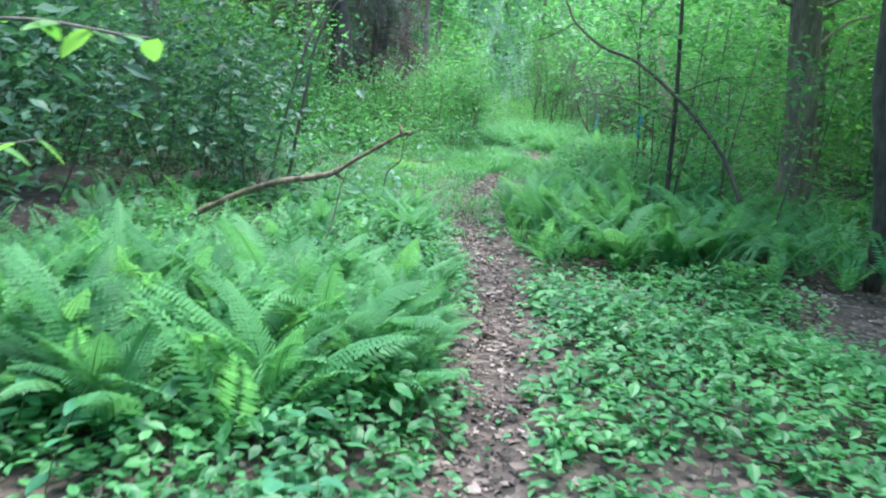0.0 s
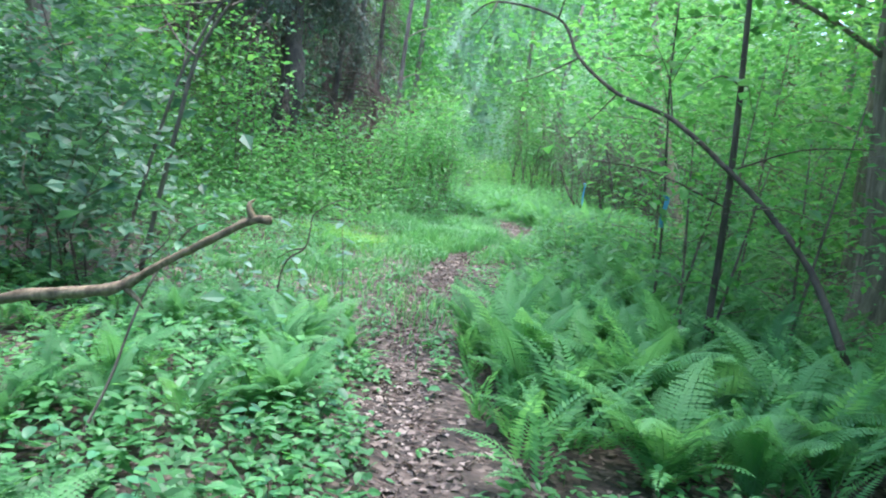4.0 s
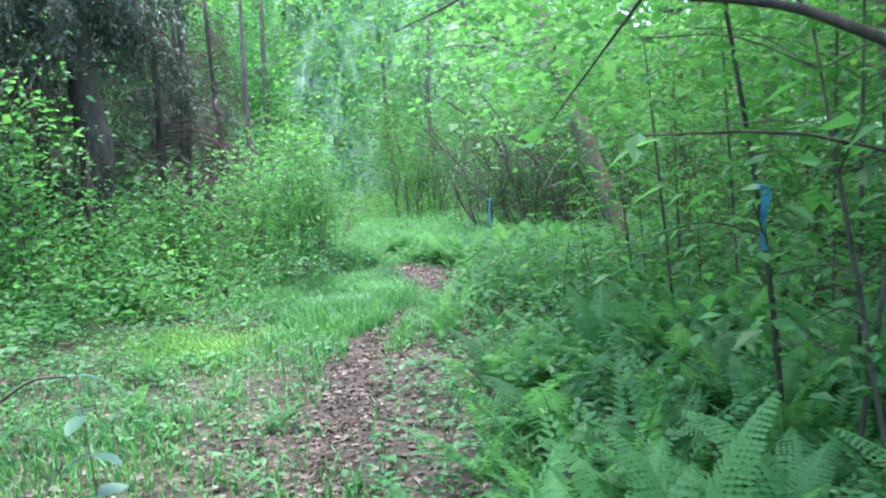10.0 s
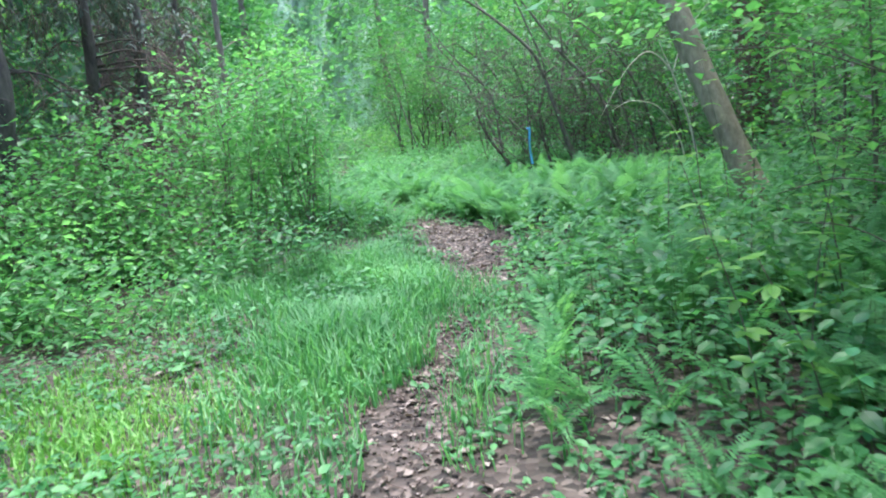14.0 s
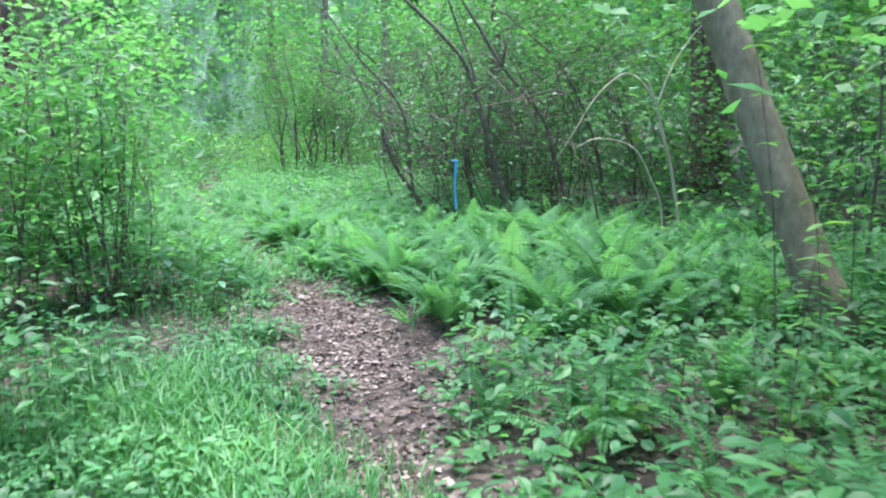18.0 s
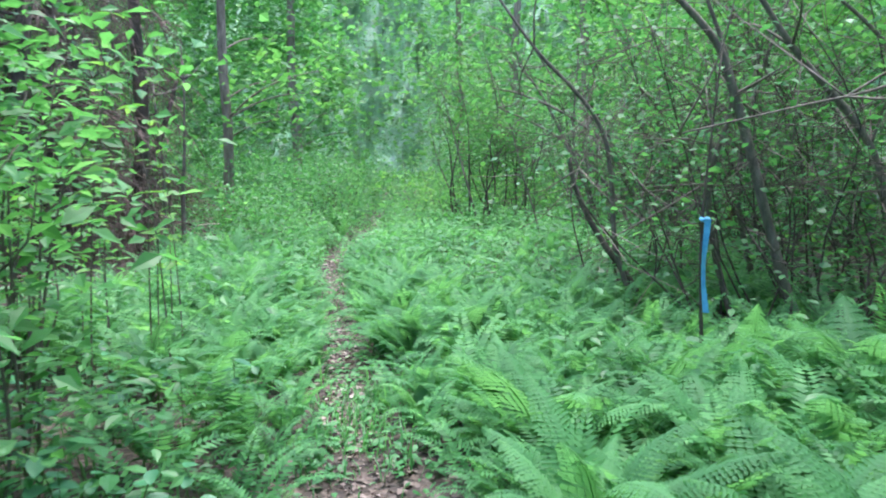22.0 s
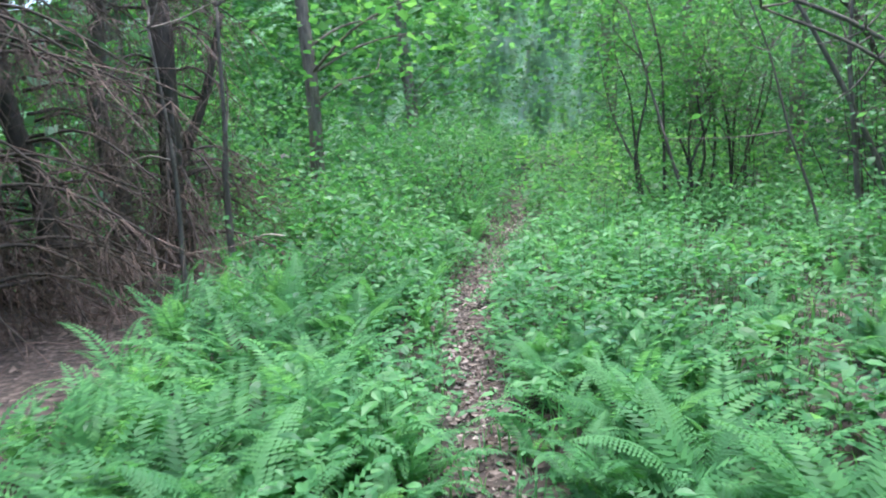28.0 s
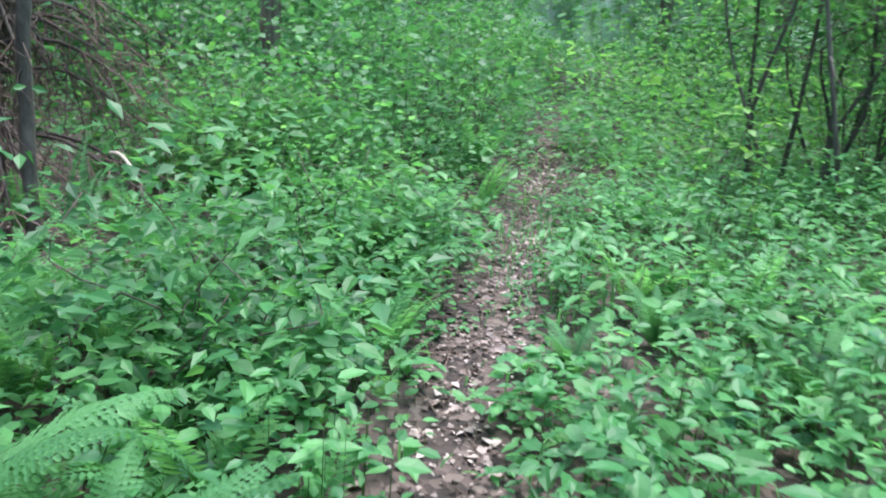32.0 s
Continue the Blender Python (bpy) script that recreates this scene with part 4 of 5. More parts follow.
# Fern fronds: a bowed midrib with paired, toothed leaflets that shorten towards the tip and the foot.
def frond(pairs, width, bow, seed, rib=True, plain=False):
    g = np.random.default_rng(seed)
    s = np.linspace(0, 1, 14)
    th = radians(80) - bow * s ** 1.3
    y = np.concatenate([[0], np.cumsum(np.cos(th[:-1]) * np.diff(s))])
    z = np.concatenate([[0], np.cumsum(np.sin(th[:-1]) * np.diff(s))])
    sway = .05 * g.normal() * s ** 2
    pieces = []
    if rib:
        pieces.append(tube(np.stack([sway, y, z], -1)[::2], [0.007, 0.002], 3))
    for u in np.linspace(.13, .985, pairs):
        px, py, pz, a = np.interp(u, s, sway), np.interp(u, s, y), np.interp(u, s, z), np.interp(u, s, th)
        ln = width * (math.sin(math.pi * min(1, (u - .04) / .96) ** .62) ** .85 + .05) * g.uniform(.9, 1.08)
        t, nrm = np.array([0, math.cos(a), math.sin(a)]), np.array([0, -math.sin(a), math.cos(a)])
        w = .8 / pairs * (.66 if plain else .64)
        for sd in (-1, 1):
            o = np.array([px, py, pz])
            d = np.array([sd, 0, 0]) * .94 + t * .34 - nrm * (.06 + .16 * g.uniform())
            if plain:
                m, e = o + d * ln * .38, o + d * ln + t * .015
                pieces.append((np.array([o, m + t * w * .85, m - t * w * .85, e]), CHIP_F if sd < 0 else CHIP_F[:, ::-1]))
                continue
            lobes = 4
            mid = [o + d * ln * q - nrm * .02 * q * q for q in np.linspace(0, 1, lobes + 1)]
            for k in range(lobes):
                b, e, reach = mid[k], mid[k + 1], w * (1 - .6 * k / lobes)
                for up in (-1, 1):
                    lobe = np.array([b, b * .9 + e * .1 + t * up * reach * .8, b * .25 + e * .75 + t * up * reach + nrm * .003, e])
                    pieces.append((lobe, np.array([(0, 1, 2), (0, 2, 3)] if up * sd < 0 else [(0, 2, 1), (0, 3, 2)])))
    return join(pieces)


FRONDS = [frond(34, .155, b, i) for i, b in enumerate((1.0, 1.4, 1.8, 1.2))]
FROND_MESH = [mesh("frond", v, f, FERN_ONE) for v, f in FRONDS]
LIGHT_FRONDS = [frond(24, .13, b, 9 + i, False, True) for i, b in enumerate((.9, 1.3, 1.7))]


def fern_turn(n, g, lo=-.1, hi=.45):
    return turns(n, g, (-hi, -lo), .15)


FERN_AREAS = [  # x0, x1, y0, y1, plants, height
    (-3.0, .1, 2.6, 5.1, 84, .7), (-.25, 3.2, 6.6, 9.6, 58, .75), (-2.3, -.5, 6.1, 8.8, 24, .52), (.5, 2.8, 9.6, 13.0, 56, .7), (1.0, 2.8, 12.5, 16.5, 34, .66), (-3, -1, 17.8, 20, 8, .42), (.75, 3.4, 19.0, 23.0, 56, .76), (-.7, 2.2, 21.5, 26.5, 54, .58), (-1.7, .2, 22.9, 28.6, 70, .62), (-2.9, -1.9, 28.0, 29.4, 7, .7), (-3.0, -1.6, 30.8, 32.2, 8, .55), (-1.1, .3, 30.2, 31.4, 9, .5), (-.9, 2.4, 27, 32.5, 26, .42), (-3.3, -1.9, 30, 34.5, 14, .45)]
FERN_BEDS = [(-4.4, .1, 2.6, 5.2, 190, .66), (-5, -.6, 6.8, 9, 40, .5), (-.3, 4.4, 6.5, 11, 150, .7), (.1, 4.2, 9, 18, 140, .55), (.5, 6.0, 18.6, 24, 300, .66), (-1.0, 3.5, 21, 26.4, 380, .66), (-3.4, .4, 23.4, 28.6, 360, .66), (-4.0, -1.4, 28.5, 31, 50, .6), (-5, -1.7, 30, 38, 90, .65), (-1, 3, 31, 38, 50, .6), (-4, -.6, 8, 14, 30, .4)]


def fern(x, y, size, g):
    z = float(ground_z(x, y))
    root = thing("fern", "bright green fern with arching feathery fronds", "fern", "ferns of the woodland floor", (x, y, z - .01))
    k = int(g.integers(6, 9))
    a0 = g.uniform(0, 2 * math.pi)
    for i in range(k):
        ob = part("frond", FROND_MESH[int(g.integers(0, len(FROND_MESH)))], root)
        ob.matrix_basis = pose(0, 0, 0, g.uniform(-18, 12), g.uniform(-8, 8), math.degrees(a0 + i * 2 * math.pi / k + g.uniform(-.3, .3))) @ Matrix.Scale(size * g.uniform(.75, 1.2), 4)
    return root


g_f = np.random.default_rng(301)
for x0, x1, y0, y1, n, h in FERN_AREAS:
    for x, y in area_points(n, x0, x1, y0, y1, g_f, .18):
        fern(float(x), float(y), h * g_f.uniform(.7, 1.15) * min(1, .48 + float(path_off(x, y)) * .8), g_f)
beds = []
for x0, x1, y0, y1, n, h in FERN_BEDS:
    pts = area_points(n, x0, x1, y0, y1, g_f, .16 if y1 < 20 else .1)
    for xy in np.array_split(pts, 3):
        if not len(xy):
            continue
        k = 5
        at = np.repeat(np.column_stack([xy, ground_z(xy[:, 0], xy[:, 1])]), k, 0)
        v, f = LIGHT_FRONDS[int(g_f.integers(0, 3))]
        beds.append(scatter(v, f, at, h * g_f.uniform(.6, 1.2, len(at)) * np.clip(.5 + .9 * path_off(at[:, 0], at[:, 1]), .5, 1), fern_turn(len(at), g_f)))
stuff("fern_bed", "dense bed of green ferns", "ferns", *join(beds), FERN)


# Broad-leaved herbs: short stems with a spray of oval leaves.
def herb_field(name, label, areas, size, height, seed, mat, per=6, stem=True, gap=.04):
    g = np.random.default_rng(seed)
    out_l, stems = [], []
    for x0, x1, y0, y1, n in areas:
        xy = area_points(n, x0, x1, y0, y1, g, gap)
        clump = .5 + .5 * np.sin(1.9 * xy[:, 0] + 1.4 * np.sin(1.1 * xy[:, 1])) * np.sin(1.7 * xy[:, 1] + .8 * xy[:, 0])
        xy = xy[(clump > .3) | (g.uniform(0, 1, len(xy)) < .33)]
        clump = .5 + .5 * np.sin(1.9 * xy[:, 0] + 1.4 * np.sin(1.1 * xy[:, 1])) * np.sin(1.7 * xy[:, 1] + .8 * xy[:, 0])
        h = height * (.45 + 1.1 * clump) * g.uniform(.35, 1.25, len(xy)) * np.clip(path_off(xy[:, 0], xy[:, 1]) * 2 + .35, .35, 1)
        z = ground_z(xy[:, 0], xy[:, 1])
        at = np.repeat(np.column_stack([xy, z]), per, 0)
        at[:, 2] += np.repeat(h, per) * g.uniform(.25, 1, len(at)) ** .6
        at += g.normal(0, size * .9, at.shape) * [1, 1, .4]
        at[:, 2] = np.maximum(at[:, 2], np.repeat(z, per) + .02)
        out_l.append(leaves(at, size, g, (-.45, .2), .25, 2 if size < .1 else 0))
        if stem:
            for (x, y), zz, hh in zip(xy[::2], z[::2], h[::2]):
                stems.append(np.array([(x, y, zz - .01), (x + .006, y, zz - .01), (x + .003, y, zz + hh)]))
    stuff(name, label, "herbs", *join(out_l), mat)
    if stems:
        v = np.concatenate(stems)
        stuff("herb_stems", "thin green stems of the low herbs", "stems", v, np.arange(len(v)).reshape(-1, 3), STEM)


herb_field("herb_cover", "low broad-leaved green herbs covering the ground", [(-2.8, .0, .8, 4.0, 2000), (.0, 4.4, .6, 5.0, 3600), (.0, 2.2, 4.2, 6.7, 1100), (-4.2, -.1, 5.0, 9.4, 3300), (.3, 2.5, 5.6, 7.0, 250)], .06, .17, 401, HERB, gap=.0)
herb_field("herb_cover", "patchy low herbs over fallen leaves", [(-4.5, -.2, 8.4, 14.5, 950), (-.7, 1.5, 8.4, 14.8, 520), (-.1, 3.5, 12, 19, 1600), (-1.0, -.1, 18, 23, 350), (-4.6, -1.4, 12, 18.8, 1300), (-2.2, .05, 13.8, 18.6, 450), (-1.6, .3, 16.6, 20.2, 900)], .052, .14, 402, HERB)
herb_field("herb_cover", "dense leafy green weeds", [(.35, 2.6, 8.5, 12, 400), (.45, 4.5, 12, 16.5, 1500), (.4, 4.5, 15.6, 19.2, 1100), (-4, -.4, 20.3, 27, 700), (.9, 6, 19.3, 27, 700), (-6, -3.4, 9, 19, 900), (-2.4, -.8, 17.6, 19.2, 300)], .075, .5, 403, SHRUB)
herb_field("herb_cover", "dense broad-leaved herbs beside the narrow path", [(-1.7, 4.4, 26.2, 34.5, 4500), (-1.6, 5, 33.5, 38, 1600), (-3.7, -.8, 28.2, 33.2, 1150), (-6, -1.2, 33, 40, 1700), (-.6, 3.5, 25, 28, 200)], .068, .4, 404, HERB)
herb_field("herb_cover", "bright green young herbs beside the narrow path", [(-1.2, 3.6, 26.5, 34, 900), (-3.6, -1.5, 30.5, 35, 350)], .072, .5, 407, YOUNG)
herb_field("herb_cover", "leafy undergrowth at the foot of the trees", [(-4.5, 4.5, -6, 1.4, 900), (3.4, 9, 2, 28, 2100), (6.2, 9, 28, 35, 300), (3, 9, 35, 40, 400), (-9, -3.5, 12, 25, 1300), (-9, -5.8, 2, 12, 400), (-9, -6.8, 25, 34, 300), (-9, -3.5, 34, 40, 400), (-5, 5, 36, 48, 1800)], .12, .5, 405, SHRUB, 6, False)


herb_field("herb_cover", "small herbs sprouting at the path's edge", [(-1.0, .6, 2, 13, 170), (-.5, .9, 13, 20, 350), (-.5, 1.0, 20.6, 24.5, 1000), (-2.0, .3, 22, 38, 1700)], .05, .14, 406, HERB, 4, False, -.1)


# Grass.
def grass(areas, height, seed, mat, label, width=.005, gap=.02):
    g = np.random.default_rng(seed)
    vs = []
    for x0, x1, y0, y1, n in areas:
        cx, cy = (x0 + x1) / 2, (y0 + y1) / 2
        q = g.normal(0, .42, (n, 2))
        x, y = cx + q[:, 0] * (x1 - x0) / 2 * 1.1, cy + q[:, 1] * (y1 - y0) / 2 * 1.1
        keep = path_off(x, y) > gap
        x, y = x[keep], y[keep]
        m = len(x)
        a, h = g.uniform(0, 2 * np.pi, m), height * g.uniform(.4, 1.3, m) * (.75 + .35 * np.sin(2.9 * x + 1) * np.sin(2.3 * y))
        b = g.uniform(.2, 1.0, m) * h
        z = ground_z(x, y) - .01
        dx, dy = np.cos(a), np.sin(a)
        wx, wy = -dy * width, dx * width
        p0 = np.stack([x - wx, y - wy, z], -1)
        p1 = np.stack([x + wx, y + wy, z], -1)
        p2 = np.stack([x + dx * b * .3 + wx, y + dy * b * .3 + wy, z + h * .65], -1)
        p3 = np.stack([x + dx * b * .3 - wx, y + dy * b * .3 - wy, z + h * .65], -1)
        p4 = np.stack([x + dx * b, y + dy * b, z + h * .95], -1)
        vs.append(np.stack([p0, p1, p2, p3, p4], 1))
    v = np.concatenate(vs)
    f = np.array([(0, 1, 2), (0, 2, 3), (3, 2, 4)])[None] + (np.arange(len(v)) * 5)[:, None, None]
    stuff("grass", label, "grass", v.reshape(-1, 3), f.reshape(-1, 3), mat)


grass([(-1.6, .1, 13.8, 18.2, 7000), (-1.2, .1, 16.5, 19.5, 2600)], .25, 501, GRASS, "lush clump of long green grass beside the path")
grass([(-3.8, -.4, 9.2, 14, 3800), (-2.4, .4, 17.5, 22.5, 1800), (-.9, -.3, 9, 13, 500), (.1, 1.0, 9, 15, 400)], .16, 502, GRASS, "thin grass among fallen leaves")
grass([(-3.4, -1.1, 13.6, 16.6, 4200)], .12, 503, PALE, "pale yellow-green soft grass")
grass([(-2.6, -.6, 16.8, 19, 1600), (-1.6, 2.5, 22, 38, 2600)], .3, 504, GRASS, "long thin grass among the ferns")


grass([(-.3, .6, 15.3, 17.9, 1100), (-.35, .35, 21.6, 24, 500), (-.9, -.2, 8.6, 11.5, 350), (-.4, .1, 13.6, 15.4, 250), (-1.6, -.3, 24, 29, 500), (-1.7, -.9, 31, 36, 600)], .14, 505, GRASS, "thin grass growing over the path", .004, -.5)


# Fallen leaves on the path and under the plants.
def litter(areas, size, seed, label, mat=LITTER):
    g = np.random.default_rng(seed)
    at = []
    for x0, x1, y0, y1, n, on in areas:
        x, y = g.uniform(x0, x1, n), g.uniform(y0, y1, n)
        if on:
            k = path_off(x, y) < g.exponential(np.where(y < 21, .04, .03), n)
            k &= np.sin(x * 5.1 + 2 * np.sin(y * 2.3)) * np.sin(y * 3.7 + 1.3 * x) + g.normal(0, .5, n) > np.where((y > 9.5) & (y < 15), .35, np.where(y > 23, -.7, -.25))
            x, y = x[k], y[k]
        at.append(np.stack([x, y, ground_z(x, y) + g.uniform(.003, .02, len(x))], -1))
    at = np.concatenate(at)
    stuff("leaf_litter", label, "fallen leaves", *scatter(DART_V * [1.35, 1, 1.2], DART_F, at, size * np.clip(g.lognormal(-.25, .5, len(at)), .25, 1.9), turns(len(at), g, (-.3, .3), .4)), mat)


litter([(-1.3, 1.0, 1.2, 13, 24000, 1), (-1.3, 1.4, 13, 23, 26000, 1)], .033, 601, "dry tan and brown fallen leaves on the path")
litter([(-2.2, .5, 22.5, 38, 30000, 1)], .033, 603, "pale dry fallen leaves on the narrow path", DRY_LEAF)
litter([(-2.2, .5, 22.5, 38, 12000, 1)], .033, 604, "brown fallen leaves on the narrow path")
litter([(-4, 4, 1, 12, 8000, 0), (-3.5, 3, 9, 22, 9000, 0), (-7, 7, 22, 40, 9000, 0), (-8, 8, 6, 20, 6000, 0)], .046, 602, "brown fallen leaves under the plants")


# Trodden soil: clods and bits of twig.
LUMP_V = np.array([(1, 0, 0), (-1, .1, 0), (.1, .9, -.1), (-.1, -1, 0), (.15, 0, .7), (0, 0, -.5)])
LUMP_F = np.array([(0, 2, 4), (2, 1, 4), (1, 3, 4), (3, 0, 4), (2, 0, 5), (1, 2, 5), (3, 1, 5), (0, 3, 5)])


def trodden(y0, y1, clods, bits, seed):
    g = np.random.default_rng(seed)
    y = g.uniform(y0, y1, clods)
    x = np.interp(y, PATH_Y, PATH_X) + g.normal(0, .62, clods) * (np.interp(y, PATH_Y, PATH_W) + .05)
    at = np.stack([x, y, ground_z(x, y) + .004], -1)
    stuff("soil_clods", "dark crumbs and clods of trodden soil", "soil", *scatter(LUMP_V, LUMP_F, at, np.clip(g.lognormal(-4.5, .5, clods), .004, .03), turns(clods, g, (-.4, .4), .4)), SOIL)
    y = g.uniform(y0, y1, bits)
    x = np.interp(y, PATH_Y, PATH_X) + g.normal(0, .7, bits) * (np.interp(y, PATH_Y, PATH_W) + .1)
    a, ln = g.uniform(0, np.pi, bits), g.uniform(.03, .13, bits)
    pieces = []
    for px, py, pa, pl in zip(x, y, a, ln):
        d = np.array([math.cos(pa), math.sin(pa), .05]) * pl
        c = np.array([px, py, float(ground_z(px, py)) + .012])
        pieces.append(tube(np.array([c - d, c + g.normal(0, .1, 3) * pl * [1, 1, .1], c + d]), [.0035, .002], 4))
    stuff("twig_litter", "short brown twigs dropped on the path", "twigs", *join(pieces), DEAD_TWIG)


trodden(1.5, 23, 5200, 420, 611)
trodden(23, 38, 2200, 260, 612)


# ---- single stems, boughs and seedlings ----
ARCH = "dark stem arching out of the thicket"
for k, (pts, r) in enumerate([
        ([(3.3, 24.3, 0), (3.12, 24.3, .36), (2.9, 24.3, 1.11), (2.66, 24.3, 1.96), (2.45, 24.3, 2.44), (1.78, 24.3, 3.09), (1.2, 24.2, 3.5)], .045),
        ([(2.9, 24.8, 0), (2.7, 24.8, .7), (2.64, 24.8, 1.31), (2.81, 24.8, 2.05), (2.54, 24.8, 2.92), (2.2, 24.8, 3.8)], .03),
        ([(4.2, 24, 0), (3.81, 24, .63), (3.53, 24, 1.55), (2.95, 24, 2.27), (2.62, 24, 2.78), (2.2, 24, 3.4)], .035),
        ([(2.2, 25.2, 0), (1.96, 25.2, .69), (1.83, 25.2, 1.75), (1.24, 25.2, 2.48), (.8, 25.2, 3.1)], .025),
        ([(3.9, 22.9, 0), (3.56, 22.7, 1.11), (3.27, 22.6, 1.86), (2.66, 22.6, 1.8), (1.77, 22.6, 1.62)], .014),
        ([(5.0, 25.2, 0), (4.7, 25, 1.2), (4.1, 24.8, 2.3), (3.2, 24.6, 3.0)], .03),
        ([(3.6, 26.2, 0), (3.3, 26, 1.2), (3.5, 26, 2.3), (3.9, 26, 3.4)], .03),
        ([(5.0, 37.1, 0), (4.3, 36.6, 1.4), (3.6, 36, 2.7), (2.5, 35.4, 3.6)], .06),
        ([(1.0, 34.2, 0), (.85, 34, .58), (.62, 34, 1.46), (.45, 34, 2.13), (.25, 34, 2.9)], .025),
        ([(.8, 35.6, 0), (.54, 35.5, .53), (.1, 35.5, 1.56), (-.1, 35.5, 2.6)], .022),
        ([(2.0, 32, 0), (1.87, 32, .64), (1.67, 32, 1.3), (1.48, 32, 2.1), (1.2, 32, 2.9)], .018),
        ([(3.6, 31.5, 0), (3.1, 31.3, 1.0), (2.2, 31.2, 1.9), (1.2, 31, 2.4)], .03),
        ([(3.4, 34, 0), (3.1, 34, 1.0), (2.3, 34, 2.7), (1.8, 34, 3.4)], .04),
        ([(2.97, 34, 0), (2.92, 34, 1.0), (2.85, 34, 2.15), (2.95, 34, 3.6)], .04),
        ([(5.1, 33, .05), (4.0, 33, 1.25), (2.7, 33, 2.3), (1.8, 33, 2.75), (1.2, 33, 2.9)], .035),
        ([(4.5, 33.6, 0), (4.45, 33.6, 1.0), (4.5, 33.6, 2.3), (4.35, 33.6, 3.6)], .05),
        ([(-2.95, 9.5, 0), (-2.71, 9.5, 1.43), (-2.59, 9.5, 2.01), (-2.37, 9.5, 2.43), (-2.1, 9.5, 2.8)], .022),
        ([(-3.25, 9.7, 0), (-3.0, 9.7, 1.15), (-2.79, 9.7, 1.9), (-2.5, 9.7, 2.5), (-2.2, 9.7, 3.0)], .018),
        ([(-5.9, 33, 0), (-5.66, 33, .94), (-5.38, 33, 1.6), (-5.06, 33, 2.19), (-4.7, 33, 3.2)], .1),
        ([(-4.2, 31.5, 0), (-4.17, 31.5, 1.16), (-4.12, 31.5, 1.63), (-4.05, 31.5, 3.0)], .045),
        ([(-3.95, 30, 0), (-3.94, 30, .44), (-3.91, 30, 1.46), (-3.99, 30, 2.6)], .03),
        ([(-6.6, 31, 0), (-6.6, 31, .8), (-6.5, 31, 2.5)], .09)]):
    pts = [(x, y, z if z else float(ground_z(x, y)) - .02) for x, y, z in pts]
    g = np.random.default_rng(800 + k)
    tw = []
    for _ in range(6):
        p = np.array(pts[int(g.integers(2, len(pts)))])
        d = g.normal(0, .3, 3) + [0, 0, .12]
        tw.append([tuple(p), tuple(p + d * .6 + g.normal(0, .05, 3)), tuple(p + d * 1.5)])
    limb_thing("bare_stem", ARCH if k < 17 else "dark leaning stem at the wood's edge", "stem", pts, [r, r * .8, r * .35], DARK_BARK if r > .05 else TWIG, 810 + k, 8, tw, .05, "bare stems")
limb_thing("dark_trunk", "dark narrow tree trunk beside the herbs", "tree trunk", [(3.2, 7.1, 0), (3.12, 6.95, .6), (2.98, 6.9, 1.3), (2.86, 6.9, 2.1), (2.8, 6.9, 4.5)], [.075, .06, .055, .04], DARK_BARK, 850, 9)
limb_thing("fallen_stick", "pale dead stick lying among the herbs", "fallen branch", [(-4.6, 32.6, .35), (-4.1, 32.2, .5), (-3.6, 31.6, .55)], [.02, .015, .01], DEAD, 851, 6)
limb_thing("fallen_stick", "dark fallen branch leaning at the thicket edge", "fallen branch", [(4.4, 30.0, .1), (3.6, 30.4, .45), (2.7, 31.0, 1.2)], [.03, .025, .015], TWIG, 852, 6)
limb_thing("fallen_log", "dark rotting log on the leaf litter", "log", [(3.3, 30.3, .1), (3.9, 30.5, .12), (4.8, 30.9, .13)], [.09, .1, .08], ROTTEN, 853, 10)


# Young plants with separate leaves.
def oval_leaf(width, fold=.05, droop=.14, tip=.8):
    """An oval leaf with a pointed tip, folded along its midrib and drooping."""
    rows = 8
    v, f = [], []
    for k in range(rows + 1):
        u = k / rows
        w = width * math.sin(math.pi * u ** tip) ** .75
        z = .05 * u - droop * u * u
        v += [(-w, u, z + fold * w / width), (0, u, z - .01), (w, u, z + fold * w / width)]
    for k in range(rows):
        a = 3 * k
        f += [(a, a + 1, a + 4), (a, a + 4, a + 3), (a + 1, a + 2, a + 5), (a + 1, a + 5, a + 4)]
    return np.array(v), np.array(f)


OVAL = oval_leaf(.29)
LEAF_BIG = mesh("leaf", OVAL[0], OVAL[1], HERB_ONE, True)
LEAF_LIT = mesh("leaf", OVAL[0] * [.95, 1, 1], OVAL[1], YOUNG_ONE, True)


LEAF_GREY = mesh("leaf", OVAL[0] * [1.1, 1, 1], OVAL[1], DIM_ONE, True)


def seedling(label, x, y, h, n, size, g, leaf, lean=0.1, top=0.45):
    """A thin stem with leaves set along its upper part."""
    z = float(ground_z(x, y))
    root = thing("seedling", label, "seedling", "seedlings", (x, y, z))
    a = g.uniform(0, 2 * math.pi)
    line = smooth_line([(0, 0, -.02), (lean * .3 * math.cos(a), lean * .3 * math.sin(a), h * .5), (lean * math.cos(a), lean * math.sin(a), h)], 4)
    part("stem", mesh("stem", *tube(line, [.0035 + .0018 * h, .002], 4), STEM if h < .7 else TWIG, True), root)
    for i in range(n):
        u = top + (1 - top) * i / max(1, n - 1)
        p = line[min(len(line) - 1, int(round(u * (len(line) - 1))))]
        ob = part("leaf", leaf, root)
        ob.matrix_basis = pose(p[0], p[1], p[2], g.uniform(-25, 12), g.uniform(-15, 15), i * 137.5 + g.uniform(-25, 25)) @ Matrix.Scale(size * g.uniform(.7, 1.2), 4)
    return root


g_s = np.random.default_rng(900)
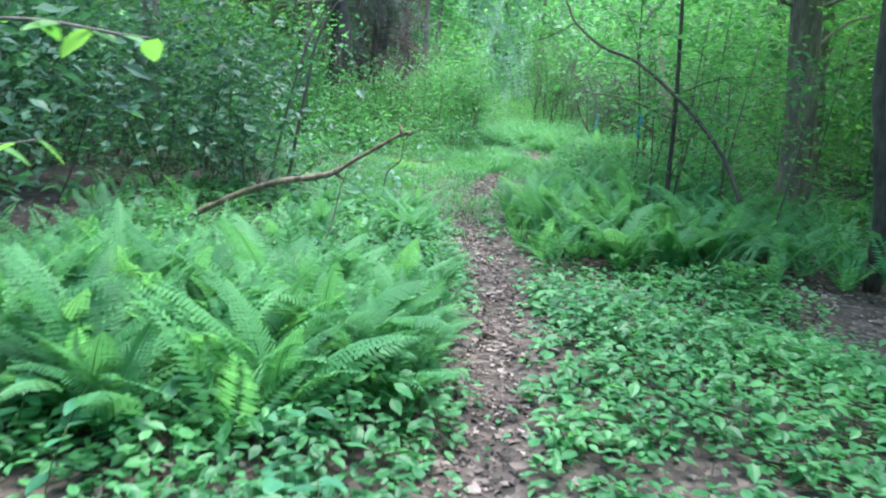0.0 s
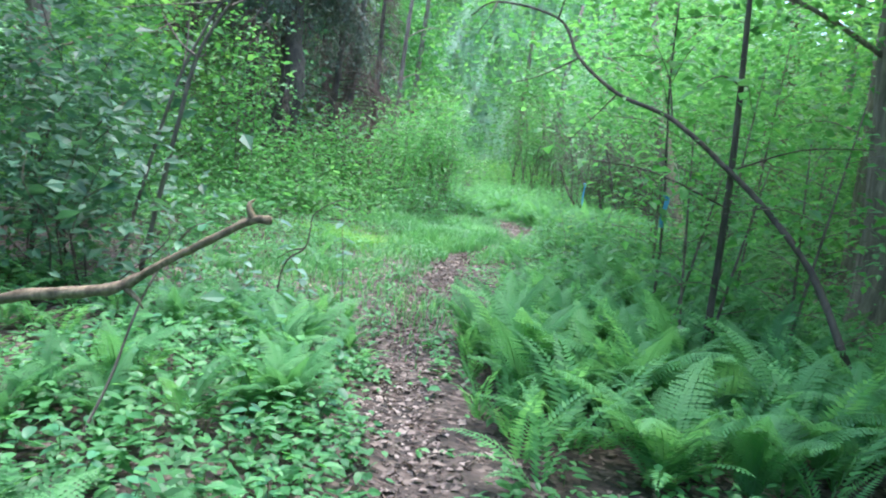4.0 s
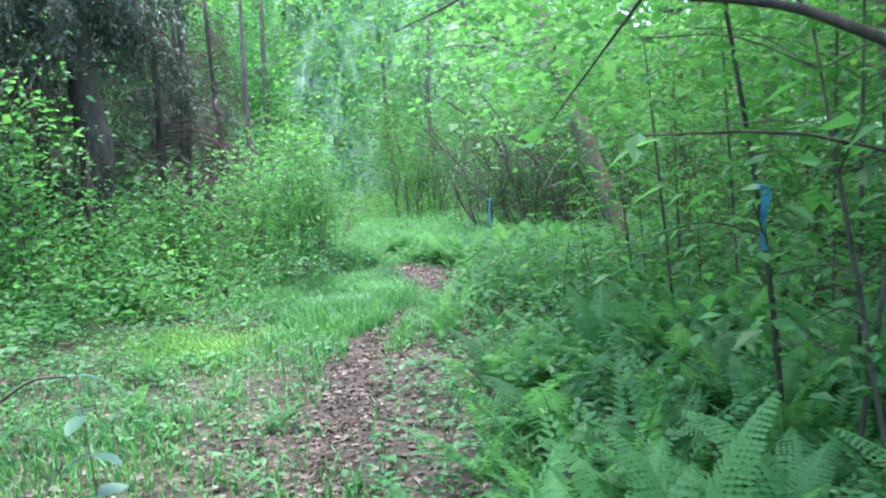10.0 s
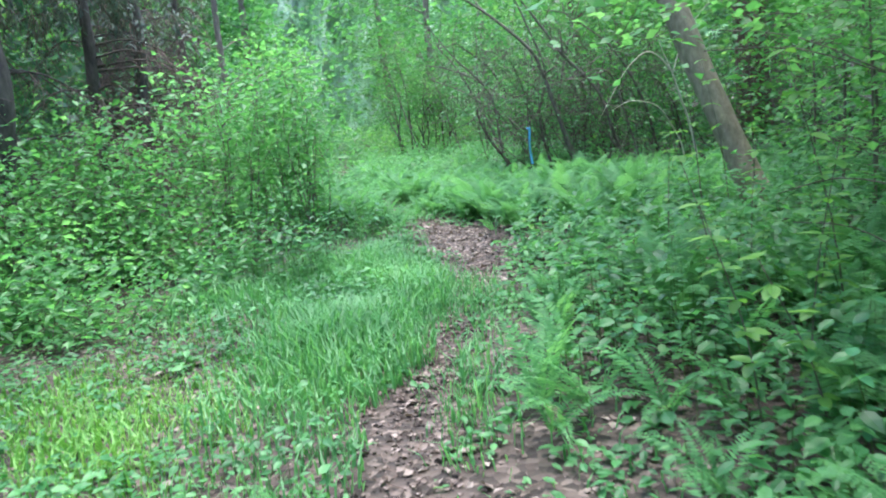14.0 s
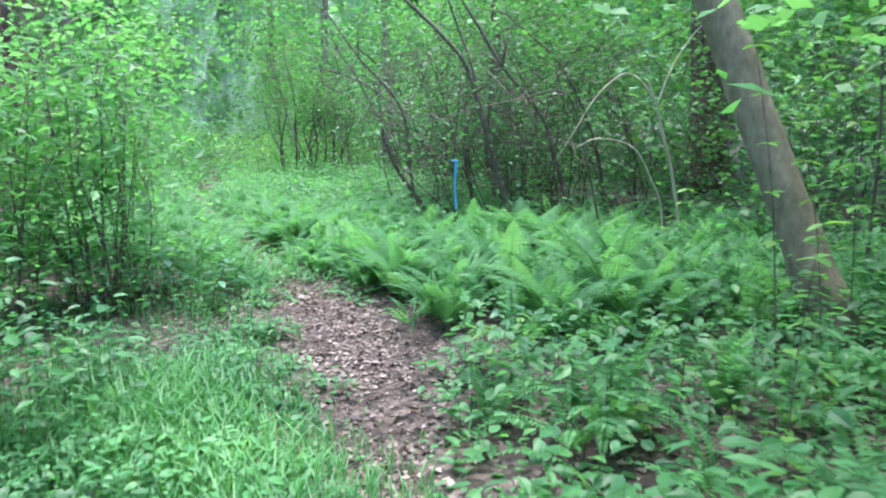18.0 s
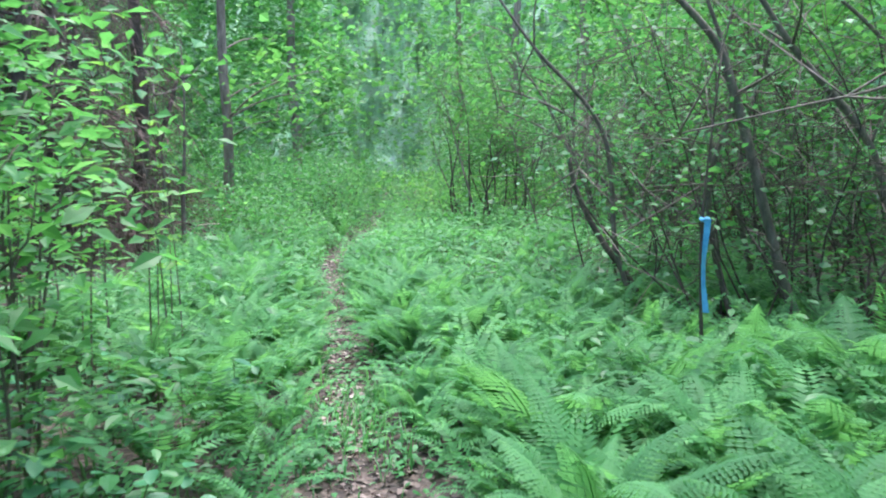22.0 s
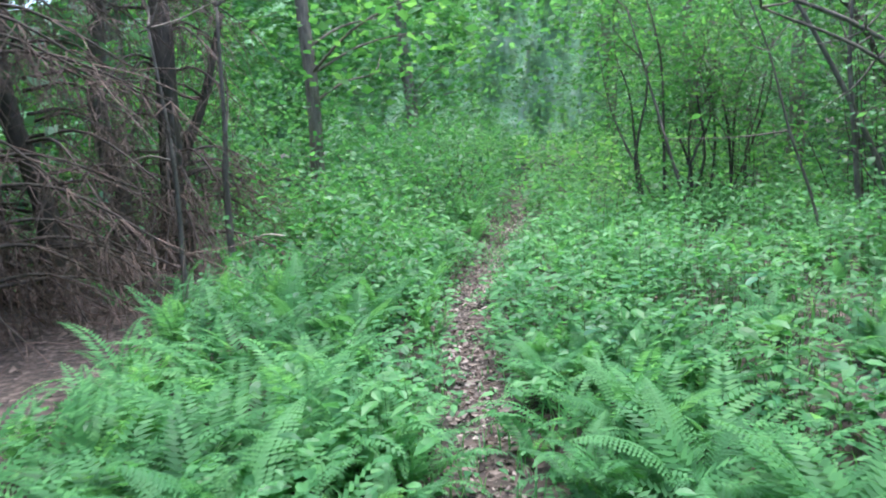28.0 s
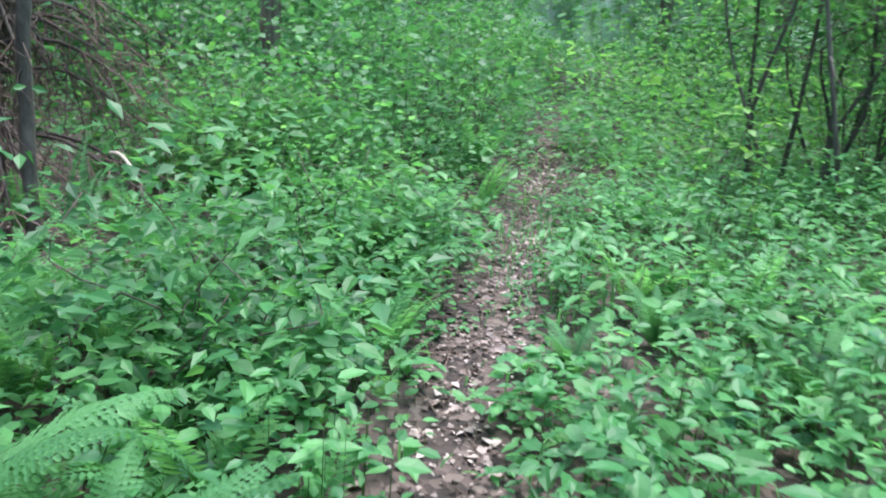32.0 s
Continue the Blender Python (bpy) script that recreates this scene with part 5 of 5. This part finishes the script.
SEEDS = [(-2.2, -.5, 21.0, 23.2, 34, .36, .1, LEAF_BIG), (-2.4, -.2, 1.4, 3.4, 44, .25, .1, LEAF_BIG), (.4, 2.4, 2.2, 5.6, 40, .14, .06, LEAF_BIG), (-2.6, -.4, 5.2, 8.2, 40, .26, .08, LEAF_BIG), (.5, 2.2, 11.6, 15.5, 44, .45, .085, LEAF_BIG), (.9, 2.6, 18.2, 20.5, 20, .3, .075, LEAF_BIG),
         (-1.9, -.35, 19.6, 23.5, 30, .35, .095, LEAF_BIG), (-1.0, 1.2, 27, 31.5, 40, .32, .10, LEAF_BIG), (-3.2, -1.55, 28, 32.5, 34, .34, .10, LEAF_BIG), (-2.4, -1.2, 22.2, 24.0, 15, 1.9, .088, LEAF_LIT), (1.1, 2.6, 12.5, 17.5, 12, 1.1, .09, LEAF_LIT), (.9, 2.8, 15.5, 18.6, 26, .38, .095, LEAF_LIT)]
for x0, x1, y0, y1, n, h, size, leaf in SEEDS:
    for x, y in area_points(n, x0, x1, y0, y1, g_s, .12):
        seedling("leafy young plant with broad oval green leaves" if h < 1 else "thin young sapling with bright oval leaves", float(x), float(y), h * g_s.uniform(.6, 1.25), int(g_s.integers(5, 9)) if h < 1 else 13, size, g_s, leaf)


def bough(label, pts, leaf_at, size, seed, leaf):
    """A thin bough with single leaves at given places along it."""
    base = np.array(pts[0], float)
    g = np.random.default_rng(seed)
    root = thing("leafy_bough", label, "bough", "", tuple(base))
    line = smooth_line(np.array(pts, float) - base, 6)
    part("stem", mesh("stem", *tube(line, [.008, .003], 5), TWIG, True), root)
    for i in range(leaf_at):
        u = .55 + .45 * i / max(1, leaf_at - 1)
        p = line[int(u * (len(line) - 1))]
        ob = part("leaf", leaf, root)
        ob.matrix_basis = pose(p[0], p[1], p[2], g.uniform(-45, 5), g.uniform(-15, 15), i * 150 + g.uniform(-40, 40)) @ Matrix.Scale(size * g.uniform(.75, 1.2), 4)
    return root


bough("overhanging bough with pale new leaves", [(-1.75, 1.2, float(ground_z(-1.75, 1.2))), (-1.7, 1.25, .9), (-1.35, 1.3, 1.4), (-.98, 1.32, 1.56), (-.66, 1.33, 1.55)], 18, .07, 910, LEAF_LIT)
bough("overhanging bough with pale new leaves", [(-1.9, 1.9, float(ground_z(-1.9, 1.9))), (-1.9, 1.9, .8), (-1.6, 1.9, 1.2), (-1.25, 1.9, 1.3)], 10, .085, 911, LEAF_LIT)

bough("green vine climbing over the fallen branch", [(-1.62, 6.2, float(ground_z(-1.62, 6.2))), (-1.55, 6.35, .35), (-1.5, 6.5, .7), (-1.36, 6.58, 1.0), (-1.2, 6.5, 1.08)], 16, .055, 914, LEAF_BIG)
g_b = np.random.default_rng(930)
for x, y, h in [(-1.12, 9.2, .95), (-1.3, 9.1, .6), (-1.5, 9.5, .8), (-1.9, 8.6, .4), (-2.2, 8.9, .45), (-1.7, 8.4, .35), (-2.5, 8.4, .4), (-2.1, 9.4, .45), (-2.6, 9.2, .5)]:
    seedling("thin bent shrub with pale grey-green leaves", x, y, h, 12, .105, g_b, LEAF_GREY, .3, .4)
for x, y, h in [(1.0, 13.5, 1.05), (1.15, 13.25, .85), (1.35, 13.8, 1.25), (2.72, 18.0, 2.2), (2.95, 17.9, 1.7), (3.3, 18.1, 2.0), (3.3, 20.5, .95), (2.1, 13.6, 2.3), (1.75, 14.1, 1.6), (2.3, 12.9, 2.1), (1.6, 15.2, 1.2), (-1.3, 23.2, 2.1), (-1.6, 22.7, 2.3), (-1.75, 24.4, 1.5), (-1.9, 22.0, 2.6), (-.2, 32.8, 1.3), (-.05, 32.5, 1.0), (-.4, 33.1, 1.0), (.15, 33.2, 1.15)]:
    seedling("thin young sapling with bright oval leaves", x, y, h, 20, .095, g_b, LEAF_LIT, .25, .3)
